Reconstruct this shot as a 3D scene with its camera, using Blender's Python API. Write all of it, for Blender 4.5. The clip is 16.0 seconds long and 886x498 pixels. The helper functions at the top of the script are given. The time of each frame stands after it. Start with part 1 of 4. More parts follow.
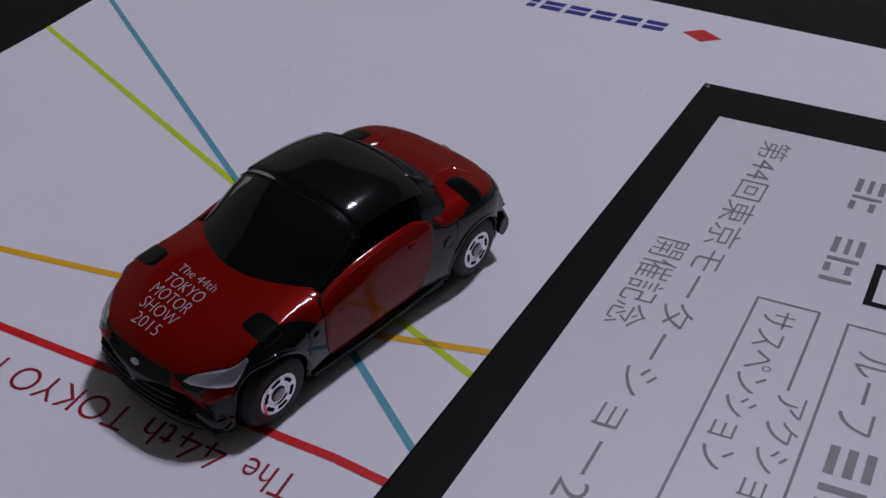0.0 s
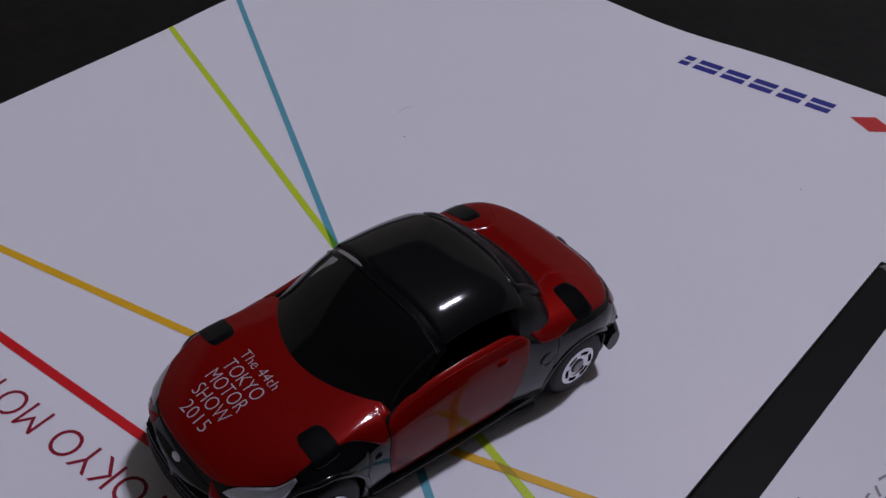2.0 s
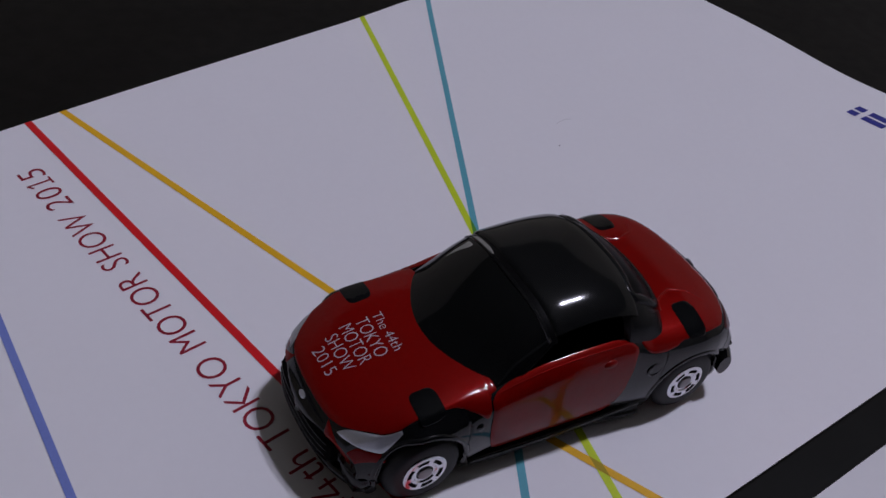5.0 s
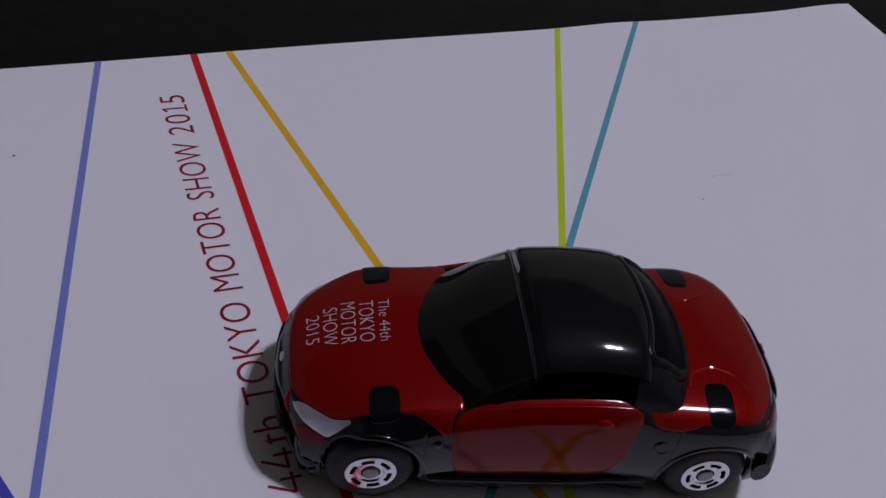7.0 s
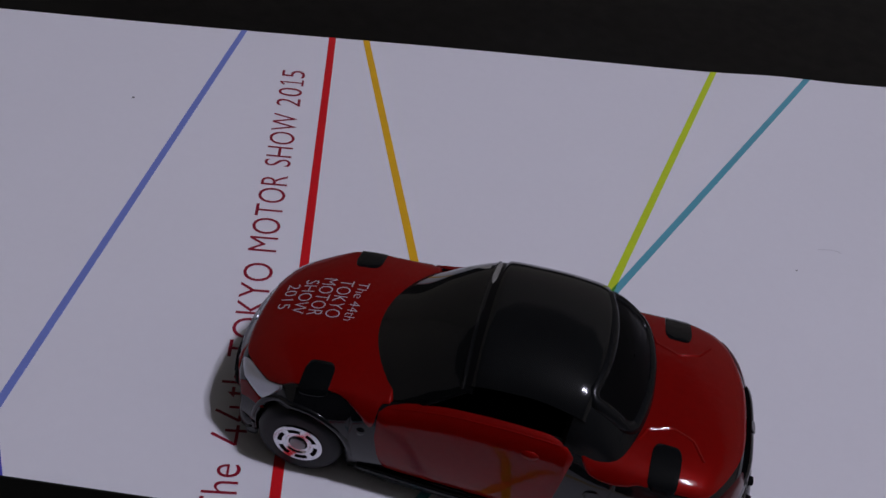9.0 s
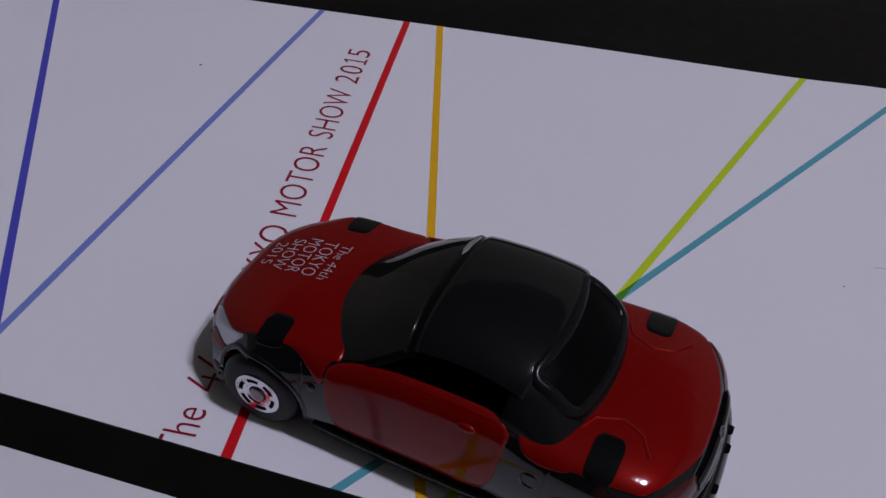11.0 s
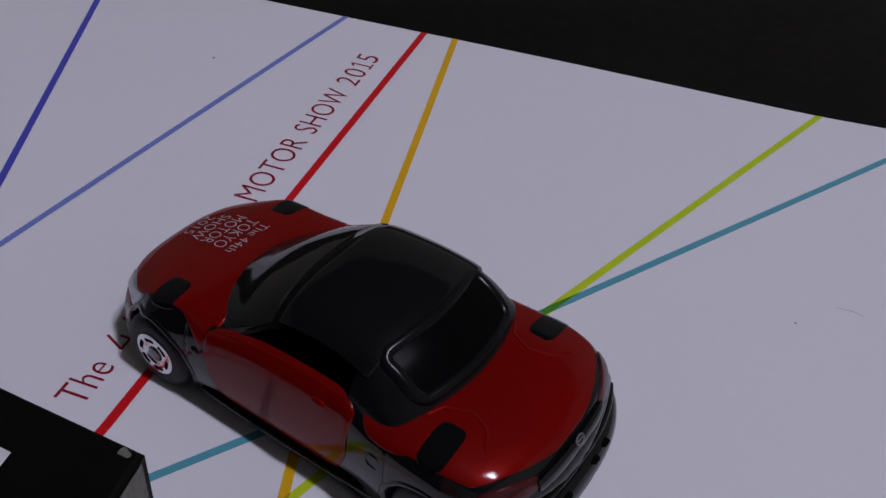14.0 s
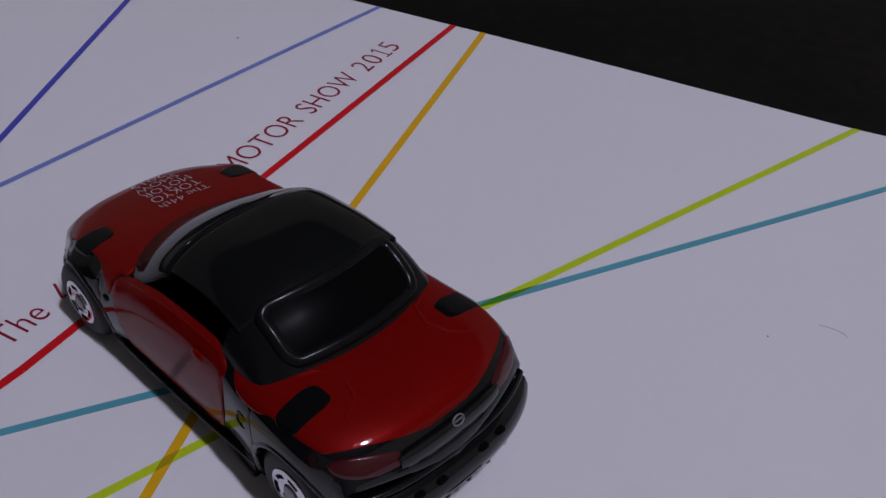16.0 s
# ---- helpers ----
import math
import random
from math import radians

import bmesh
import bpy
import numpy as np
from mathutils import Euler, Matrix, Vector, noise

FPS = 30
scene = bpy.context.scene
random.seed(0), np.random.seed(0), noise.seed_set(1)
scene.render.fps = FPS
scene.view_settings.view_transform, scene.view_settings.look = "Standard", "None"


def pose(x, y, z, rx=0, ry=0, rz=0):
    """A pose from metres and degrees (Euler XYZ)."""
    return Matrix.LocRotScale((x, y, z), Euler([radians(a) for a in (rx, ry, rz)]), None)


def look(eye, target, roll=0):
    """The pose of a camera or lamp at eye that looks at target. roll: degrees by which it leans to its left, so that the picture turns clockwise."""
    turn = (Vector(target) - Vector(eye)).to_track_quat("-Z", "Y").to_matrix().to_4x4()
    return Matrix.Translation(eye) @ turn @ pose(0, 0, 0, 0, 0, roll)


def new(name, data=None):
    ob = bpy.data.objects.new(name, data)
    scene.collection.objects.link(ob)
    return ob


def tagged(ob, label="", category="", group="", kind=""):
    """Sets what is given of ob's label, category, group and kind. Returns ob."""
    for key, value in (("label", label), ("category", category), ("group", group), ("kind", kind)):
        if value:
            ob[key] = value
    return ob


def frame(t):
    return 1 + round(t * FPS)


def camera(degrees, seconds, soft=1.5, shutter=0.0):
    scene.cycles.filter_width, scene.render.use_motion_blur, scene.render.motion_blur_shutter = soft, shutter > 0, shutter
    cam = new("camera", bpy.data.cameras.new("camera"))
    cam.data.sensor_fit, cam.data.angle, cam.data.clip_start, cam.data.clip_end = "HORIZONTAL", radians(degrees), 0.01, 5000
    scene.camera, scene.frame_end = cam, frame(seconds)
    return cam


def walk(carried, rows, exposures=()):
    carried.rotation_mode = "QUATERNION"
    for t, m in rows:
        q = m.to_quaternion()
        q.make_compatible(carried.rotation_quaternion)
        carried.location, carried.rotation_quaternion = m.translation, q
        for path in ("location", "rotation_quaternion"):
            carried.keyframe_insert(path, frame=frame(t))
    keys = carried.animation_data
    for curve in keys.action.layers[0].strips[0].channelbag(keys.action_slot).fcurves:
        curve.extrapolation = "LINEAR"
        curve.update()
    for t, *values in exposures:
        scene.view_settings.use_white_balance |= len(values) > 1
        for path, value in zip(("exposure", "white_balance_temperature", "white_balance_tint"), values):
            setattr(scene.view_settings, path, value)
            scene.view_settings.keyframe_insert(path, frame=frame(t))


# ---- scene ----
cam = camera(48.00, 16.0)
PATH = [
    (0, (-0.07546, -0.07175, 0.08735), (1.1357, 0.7698, -1.0295), 4.24),
    (0.5, (-0.07052, -0.06353, 0.09055), (1.1164, 0.7979, -1.0372), 5.31),
    (1, (-0.06723, -0.06059, 0.09164), (1.0751, 0.8578, -1.0371), 5.75),
    (1.5, (-0.06312, -0.05829, 0.09211), (1.0460, 0.8906, -1.0445), 6.95),
    (2, (-0.05903, -0.05914, 0.08980), (0.9970, 0.9243, -1.0679), 7.82),
    (2.5, (-0.05816, -0.06169, 0.09004), (0.9149, 0.9834, -1.0862), 7.29),
    (3, (-0.05728, -0.06479, 0.08795), (0.8333, 1.0455, -1.0939), 7.72),
    (3.5, (-0.05685, -0.06758, 0.08897), (0.7874, 1.0698, -1.1011), 8.36),
    (4, (-0.05650, -0.06783, 0.08981), (0.7940, 1.0874, -1.0784), 8.28),
    (4.5, (-0.05731, -0.06882, 0.09383), (0.8051, 1.0806, -1.0714), 9.27),
    (5, (-0.06211, -0.06728, 0.09372), (0.7686, 1.0969, -1.0797), 9.51),
    (7.5, (-0.02439, -0.07485, 0.09045), (0.1974, 1.3084, -1.1178), 11.01),
    (8, (-0.01794, -0.07376, 0.09126), (0.1053, 1.3150, -1.1247), 10.58),
    (8.5, (-0.01097, -0.07375, 0.09259), (0.0140, 1.3117, -1.1331), 10.56),
    (9, (-0.00191, -0.07446, 0.09105), (-0.1454, 1.3103, -1.1273), 9.83),
    (11.3, (0.02244, -0.06913, 0.08845), (-0.4855, 1.2138, -1.1439), 6.44),
    (11.5, (0.02453, -0.06825, 0.08845), (-0.5226, 1.1931, -1.1494), 6.78),
    (12, (0.03021, -0.06473, 0.08753), (-0.6114, 1.1525, -1.1490), 5.77),
    (12.5, (0.03315, -0.06317, 0.08820), (-0.6557, 1.1291, -1.1473), 5.93),
    (13, (0.03715, -0.06241, 0.08953), (-0.6788, 1.1399, -1.1205), 4.32),
    (13.5, (0.04307, -0.06166, 0.08790), (-0.6656, 1.1603, -1.1067), 4.40),
    (14, (0.04527, -0.06197, 0.08704), (-0.6697, 1.1623, -1.1015), 4.48),
    (14.5, (0.05055, -0.06058, 0.08518), (-0.7002, 1.1575, -1.0875), 3.94),
    (15, (0.05565, -0.05503, 0.08459), (-0.7731, 1.1147, -1.0848), 2.79),
    (15.5, (0.06214, -0.05081, 0.08177), (-0.8393, 1.0752, -1.0767), 2.26),
    (16, (0.06517, -0.04764, 0.08048), (-0.8873, 1.0396, -1.0741), 2.05),
]
walk(cam, [(t, look(eye, target, roll)) for t, eye, target, roll in PATH],
     exposures=[(0, 0.0), (5, 0.0), (7.5, -0.06), (11.5, 0.06), (13, 0.07), (14.2, -0.02), (16, -0.03)])

# ---- light ----
world = bpy.data.worlds.new("room_air")
scene.world = world
world.use_nodes = True
world.node_tree.nodes["Background"].inputs["Color"].default_value = (0.75, 0.76, 0.85, 1)
world.node_tree.nodes["Background"].inputs["Strength"].default_value = 0.02


# ---- materials ----
def mat(name, color, rough=0.5, metal=0.0, coat=0.0, vary=0.0, grain=400.0, bump=0.0, bump_scale=900.0, spec=0.5,
        ior=1.5, rough_vary=0.0, dist=0.0001, transmit=0.0, coat_rough=0.03, stain=None, stain_scale=60.0, stain_lo=0.6, stain_hi=0.75):
    m = bpy.data.materials.new(name)
    m.use_nodes = True
    nt = m.node_tree
    b = nt.nodes["Principled BSDF"]
    b.inputs["Roughness"].default_value = rough
    b.inputs["Metallic"].default_value = metal
    b.inputs["IOR"].default_value = ior
    b.inputs["Specular IOR Level"].default_value = spec
    b.inputs["Coat Weight"].default_value = coat
    b.inputs["Coat Roughness"].default_value = coat_rough
    b.inputs["Transmission Weight"].default_value = transmit
    b.inputs["Base Color"].default_value = (*color, 1)
    tc = nt.nodes.new("ShaderNodeTexCoord")

    def noise_tex(scale, detail=4.0):
        n = nt.nodes.new("ShaderNodeTexNoise")
        n.inputs["Scale"].default_value = scale
        n.inputs["Detail"].default_value = detail
        nt.links.new(tc.outputs["Object"], n.inputs["Vector"])
        return n

    if vary or stain:
        n1, n2 = noise_tex(grain), noise_tex(grain * 0.07)
        mix = nt.nodes.new("ShaderNodeMath")
        mix.operation = "ADD"
        nt.links.new(n1.outputs["Fac"], mix.inputs[0])
        nt.links.new(n2.outputs["Fac"], mix.inputs[1])
        ramp = nt.nodes.new("ShaderNodeMapRange")
        ramp.inputs["From Min"].default_value, ramp.inputs["From Max"].default_value = 0.6, 1.4
        ramp.inputs["To Min"].default_value, ramp.inputs["To Max"].default_value = 1 - vary, 1 + vary
        nt.links.new(mix.outputs[0], ramp.inputs["Value"])
        mul = nt.nodes.new("ShaderNodeVectorMath")
        mul.operation = "SCALE"
        mul.inputs[0].default_value = color
        nt.links.new(ramp.outputs[0], mul.inputs["Scale"])
        out = mul.outputs[0]
        if stain:
            n3 = noise_tex(stain_scale, 8.0)
            st = nt.nodes.new("ShaderNodeMapRange")
            st.inputs["From Min"].default_value, st.inputs["From Max"].default_value = stain_lo, stain_hi
            nt.links.new(n3.outputs["Fac"], st.inputs["Value"])
            cm = nt.nodes.new("ShaderNodeMix")
            cm.data_type = "RGBA"
            nt.links.new(st.outputs[0], cm.inputs["Factor"])
            nt.links.new(out, cm.inputs["A"])
            cm.inputs["B"].default_value = (*stain, 1)
            out = cm.outputs["Result"]
        nt.links.new(out, b.inputs["Base Color"])
    if rough_vary:
        n4 = noise_tex(bump_scale * 0.2)
        rr = nt.nodes.new("ShaderNodeMapRange")
        rr.inputs["To Min"].default_value, rr.inputs["To Max"].default_value = max(0, rough - rough_vary), rough + rough_vary
        nt.links.new(n4.outputs["Fac"], rr.inputs["Value"])
        nt.links.new(rr.outputs[0], b.inputs["Roughness"])
    if bump:
        n5 = noise_tex(bump_scale, 6.0)
        bp = nt.nodes.new("ShaderNodeBump")
        bp.inputs["Strength"].default_value = bump
        bp.inputs["Distance"].default_value = dist
        nt.links.new(n5.outputs["Fac"], bp.inputs["Height"])
        nt.links.new(bp.outputs["Normal"], b.inputs["Normal"])
        if coat:
            nt.links.new(bp.outputs["Normal"], b.inputs["Coat Normal"])
    return m


def glow(name, color, strength):
    m = bpy.data.materials.new(name)
    m.use_nodes = True
    nt = m.node_tree
    nt.nodes.remove(nt.nodes["Principled BSDF"])
    e = nt.nodes.new("ShaderNodeEmission")
    e.inputs["Color"].default_value = (*color, 1)
    e.inputs["Strength"].default_value = strength
    nt.links.new(e.outputs[0], nt.nodes["Material Output"].inputs["Surface"])
    return m


M_TABLE = mat("black_table", (0.0050, 0.0045, 0.0036), 0.5, vary=0.3, grain=900, bump=0.12, bump_scale=1500, rough_vary=0.1, spec=0.09, stain=(0.008, 0.0078, 0.0068), stain_scale=30.0, stain_lo=0.5, stain_hi=0.8)
M_PAPER = mat("coated_paper", (0.80, 0.79, 0.815), 0.38, vary=0.012, grain=700, bump=0.05, bump_scale=1800, spec=0.35, rough_vary=0.06, dist=0.00003)
INK = {}
for ink_name, ink_colour in (("teal", (0.10, 0.36, 0.44)), ("lime", (0.55, 0.68, 0.02)), ("orange", (0.80, 0.44, 0.01)), ("red", (0.64, 0.006, 0.012)),
                             ("pale_blue", (0.18, 0.235, 0.58)), ("deep_blue", (0.07, 0.075, 0.47)), ("violet", (0.16, 0.08, 0.42)), ("green", (0.06, 0.26, 0.02)),
                             ("brown", (0.42, 0.30, 0.005)), ("crimson", (0.26, 0.004, 0.022)), ("navy", (0.015, 0.02, 0.24)), ("scarlet", (0.55, 0.02, 0.02))):
    INK[ink_name] = mat("ink_" + ink_name, ink_colour, 0.4, vary=0.06, grain=2500, spec=0.35)
M_RED = mat("red_car_paint", (0.192, 0.0022, 0.0016), 0.42, metal=0.18, coat=0.5, coat_rough=0.09, vary=0.08, grain=1500, bump=0.2, bump_scale=700, spec=0.0, dist=0.0002)
M_BLACK = mat("gloss_black_paint", (0.005, 0.0055, 0.006), 0.06, coat=0.0, vary=0.2, grain=3000, bump=0.04, bump_scale=600, dist=0.0002)
M_ROOF = mat("satin_black_roof", (0.0058, 0.0064, 0.0066), 0.09, coat=0.0, vary=0.2, grain=3000, bump=0.015, bump_scale=400, spec=0.3, dist=0.0002)
M_CLAD = mat("black_plastic_cladding", (0.0055, 0.0058, 0.0064), 0.09, vary=0.2, grain=3000, bump=0.03, bump_scale=500, rough_vary=0.04, spec=0.42)
M_COVER = mat("dull_black_cover", (0.004, 0.0045, 0.005), 0.06, vary=0.2, grain=3000, bump=0.2, bump_scale=1000, spec=0.22, dist=0.0002)
M_DARK = mat("dark_recess", (0.002, 0.002, 0.002), 0.8, spec=0.05)


M_SCREEN = mat("smoked_dark_plastic", (0.0042, 0.0048, 0.005), 0.05, vary=0.25, grain=260, bump=0.02, bump_scale=160, spec=0.36, dist=0.0002)
M_RIM = mat("clear_grey_plastic", (0.007, 0.0075, 0.008), 0.1, spec=0.45)
M_FRAME = mat("dull_black_window_frame", (0.003, 0.003, 0.0033), 0.3, spec=0.12)
M_SURROUND = mat("semi_gloss_black_surround", (0.006, 0.0066, 0.007), 0.24, spec=0.16, vary=0.2, grain=3000, bump=0.02, bump_scale=500)
M_GLINT = mat("painted_reflection", (0.26, 0.255, 0.235), 0.14, vary=0.35, grain=900, spec=0.5)
M_SKIRT = mat("dull_black_plastic", (0.016, 0.0165, 0.017), 0.42, spec=0.2, vary=0.2, grain=2500)
M_PANE = mat("dull_dark_pane", (0.0025, 0.0025, 0.0027), 0.32, spec=0.03, bump=0.02, bump_scale=250, dist=0.0002)
M_TYRE = mat("tyre_rubber", (0.0085, 0.0085, 0.01), 0.5, vary=0.2, grain=3000, bump=0.1, bump_scale=4000, spec=0.3)
M_CHROME = mat("bright_chrome", (0.80, 0.80, 0.84), 0.22, metal=1.0, rough_vary=0.1, bump_scale=3000)
M_HUB = mat("dull_hub_metal", (0.30, 0.29, 0.30), 0.4, metal=0.8)
M_SILVER = mat("silver_lamp_paint", (0.52, 0.53, 0.56), 0.3, metal=0.7, vary=0.08, grain=4000)
M_TAIL = mat("dark_red_lamp_paint", (0.055, 0.003, 0.005), 0.3, coat=0.6, spec=0.2, vary=0.1, grain=3000)
M_WHITEINK = mat("white_print", (0.56, 0.46, 0.52), 0.4, vary=0.05, grain=6000)
M_BOXBLACK = mat("black_printed_card", (0.0042, 0.0042, 0.0032), 0.42, vary=0.3, grain=300, bump=0.08, bump_scale=900, spec=0.07, rough_vary=0.1)
M_BOXWHITE = mat("white_printed_card", (0.68, 0.67, 0.69), 0.45, vary=0.015, grain=900, bump=0.05, bump_scale=1200)
M_BOXGREY = mat("dark_grey_printed_card", (0.035, 0.036, 0.037), 0.5, vary=0.2, grain=1200)
M_CARDGREY = mat("mottled_grey_card", (0.14, 0.14, 0.12), 0.8, vary=0.5, grain=2500)
M_WALL = mat("plain_room_wall", (0.34, 0.34, 0.32), 0.9, vary=0.05, grain=8)
M_WALL_PALE = mat("plain_pale_wall", (0.72, 0.68, 0.57), 0.9, vary=0.05, grain=8)
M_CEIL = mat("plain_ceiling", (0.15, 0.15, 0.13), 0.9, vary=0.04, grain=8)
M_FLOOR = mat("brown_floor", (0.12, 0.075, 0.045), 0.5, vary=0.15, grain=20)
M_LAMP = glow("lamp_bulb_glow", (0.978, 0.962, 1.222), 438.0)
M_SPECK = mat("dust_grey", (0.16, 0.15, 0.15), 0.9)

MM = 0.001


# ---- helpers for meshes ----
def smooth_all(me, angle=40):
    me.polygons.foreach_set("use_smooth", [True] * len(me.polygons))
    me.set_sharp_from_angle(angle=radians(angle))


def part(name, bm, material, parent=None, label="", sharp=40):
    me = bpy.data.meshes.new(name)
    bm.normal_update()
    bm.to_mesh(me)
    bm.free()
    smooth_all(me, sharp)
    me.materials.append(material)
    ob = new(name, me)
    if parent is not None:
        ob.parent = parent
    if label:
        tagged(ob, label)
    return ob


def thing(name, label, category, place=(0, 0, 0), kind="", group=""):
    ob = new(name)
    ob.empty_display_size = 0.01
    ob.location = place
    return tagged(ob, label, category, group, kind)


def box_bm(x0, x1, y0, y1, z0, z1, bevel=0.0):
    bm = bmesh.new()
    bmesh.ops.create_cube(bm, size=1)
    for v in bm.verts:
        v.co = ((x0 + x1) / 2 + v.co.x * (x1 - x0), (y0 + y1) / 2 + v.co.y * (y1 - y0), (z0 + z1) / 2 + v.co.z * (z1 - z0))
    if bevel:
        bmesh.ops.bevel(bm, geom=bm.edges[:], offset=bevel, segments=2, affect="EDGES")
    return bm


def lathe_bm(profile, seg=40, axis="y"):
    """profile: (radius, along) pairs; turned round the axis."""
    bm = bmesh.new()
    rings = []
    for r, a in profile:
        ring = []
        for k in range(seg):
            c, s = math.cos(2 * math.pi * k / seg) * r, math.sin(2 * math.pi * k / seg) * r
            ring.append(bm.verts.new((c, a, s) if axis == "y" else (c, s, a)))
        rings.append(ring)
    for p, q in zip(rings, rings[1:]):
        for k in range(seg):
            bm.faces.new((p[k], p[(k + 1) % seg], q[(k + 1) % seg], q[k]))
    for ring in (rings[0], rings[-1]):
        bm.faces.new(ring)
    bmesh.ops.recalc_face_normals(bm, faces=bm.faces[:])
    return bm


def tube_bm(points, r, seg=8, closed=False):
    bm = bmesh.new()
    n, rings = len(points), []
    pts = [Vector(p) for p in points]
    for i, p in enumerate(pts):
        a = pts[(i - 1) % n] if closed or i else p
        b = pts[(i + 1) % n] if closed or i < n - 1 else p
        d = (b - a).normalized()
        side = d.cross(Vector((0, 0, 1)))
        side = side.normalized() if side.length > 1e-6 else Vector((1, 0, 0))
        up = side.cross(d)
        rings.append([bm.verts.new(p + r * (math.cos(2 * math.pi * k / seg) * side + math.sin(2 * math.pi * k / seg) * up)) for k in range(seg)])
    for i in range(n if closed else n - 1):
        p, q = rings[i], rings[(i + 1) % n]
        for k in range(seg):
            bm.faces.new((p[k], p[(k + 1) % seg], q[(k + 1) % seg], q[k]))
    if not closed:
        bm.faces.new(rings[0])
        bm.faces.new(rings[-1])
    bmesh.ops.recalc_face_normals(bm, faces=bm.faces[:])
    return bm


def clip_poly(poly, hull):
    """The part of a flat polygon that lies inside a convex, anticlockwise hull."""
    out = list(poly)
    for (ax, ay), (bx, by) in zip(hull, hull[1:] + hull[:1]):
        def inside(p):
            return (bx - ax) * (p[1] - ay) - (by - ay) * (p[0] - ax)
        src, out = out, []
        for p, q in zip(src, src[1:] + src[:1]):
            dp, dq = inside(p), inside(q)
            if dp >= 0:
                out.append(p)
            if dp * dq < 0:
                f = dp / (dp - dq)
                out.append((p[0] + f * (q[0] - p[0]), p[1] + f * (q[1] - p[1])))
        if not out:
            break
    return out


def text_bm(words, size, thin=0.0, squeeze=1.0, spacing=1.0, lines=1.0, fine=0.0):
    """Flat letters with the built-in font, starting at the origin, with size the height of a capital."""
    cu = bpy.data.curves.new("words", "FONT")
    cu.body, cu.size, cu.space_character, cu.space_line = words, 1.0, spacing, lines
    cu.offset = -thin
    cu.resolution_u = 4
    ob = bpy.data.objects.new("words", cu)
    scene.collection.objects.link(ob)
    dg = bpy.context.evaluated_depsgraph_get()
    me = bpy.data.meshes.new_from_object(ob.evaluated_get(dg))
    bm = bmesh.new()
    bm.from_mesh(me)
    bpy.data.objects.remove(ob)
    bpy.data.curves.remove(cu)
    bpy.data.meshes.remove(me)
    k = size / 0.69
    for v in bm.verts:
        v.co = (v.co.x * k * squeeze, v.co.y * k, 0)
    if fine:
        bmesh.ops.triangulate(bm, faces=bm.faces[:])
        for _ in range(3):
            long = [e for e in bm.edges if e.calc_length() > fine]
            if not long:
                break
            bmesh.ops.subdivide_edges(bm, edges=long, cuts=1)
            bmesh.ops.triangulate(bm, faces=bm.faces[:])
    return bm


def fitted(bm, x0, x1):
    """Flat letters stretched between two places along their line."""
    a, b = min(v.co.x for v in bm.verts), max(v.co.x for v in bm.verts)
    for v in bm.verts:
        v.co.x = x0 + (v.co.x - a) * (x1 - x0) / (b - a)
    return bm


def smoothstep(a, b, x):
    f = min(1.0, max(0.0, (x - a) / (b - a)))
    return f * f * (3 - 2 * f)


def spline(knots):
    """A smooth curve through (x, value) knots that doesn't overshoot."""
    xs = [k[0] for k in knots]
    ys = [k[1] for k in knots]
    d = [(ys[i + 1] - ys[i]) / (xs[i + 1] - xs[i]) for i in range(len(xs) - 1)]
    m = [d[0]] + [0 if d[i] * d[i + 1] <= 0 else 2 * d[i] * d[i + 1] / (d[i] + d[i + 1]) for i in range(len(d) - 1)] + [d[-1]]

    def f(x):
        x = min(max(x, xs[0]), xs[-1])
        i = max(j for j in range(len(xs) - 1) if xs[j] <= x)
        h = xs[i + 1] - xs[i]
        s = (x - xs[i]) / h
        return ((2 * s ** 3 - 3 * s ** 2 + 1) * ys[i] + (s ** 3 - 2 * s ** 2 + s) * h * m[i]
                + (3 * s ** 2 - 2 * s ** 3) * ys[i + 1] + (s ** 3 - s ** 2) * h * m[i + 1])
    return f


# ---- room ----
ROOM_X, ROOM_Y, ROOM_TOP, FLOOR_Z, TABLE_Z = 2.5, 2.4, 2.2, -0.72, -0.0008
tagged(part("floor", box_bm(-ROOM_X, ROOM_X, -ROOM_Y, ROOM_Y, FLOOR_Z - 0.1, FLOOR_Z), M_FLOOR), "plain dark brown floor below the table", "floor", kind="structure")
tagged(part("ceiling", box_bm(-ROOM_X, ROOM_X, -ROOM_Y, ROOM_Y, ROOM_TOP, ROOM_TOP + 0.1), M_CEIL), "plain pale ceiling above the table", "ceiling", kind="structure")
for wall_name, wx0, wx1, wy0, wy1 in (("wall_north", -ROOM_X, ROOM_X, ROOM_Y, ROOM_Y + 0.1), ("wall_south", -ROOM_X, ROOM_X, -ROOM_Y - 0.1, -ROOM_Y),
                                      ("wall_east", ROOM_X, ROOM_X + 0.1, -ROOM_Y, ROOM_Y), ("wall_west", -ROOM_X - 0.1, -ROOM_X, -ROOM_Y, ROOM_Y)):
    tagged(part(wall_name, box_bm(wx0, wx1, wy0, wy1, FLOOR_Z, ROOM_TOP), M_WALL if wall_name == "wall_south" else M_WALL_PALE), "plain wall closing the dim room", "wall", kind="structure")

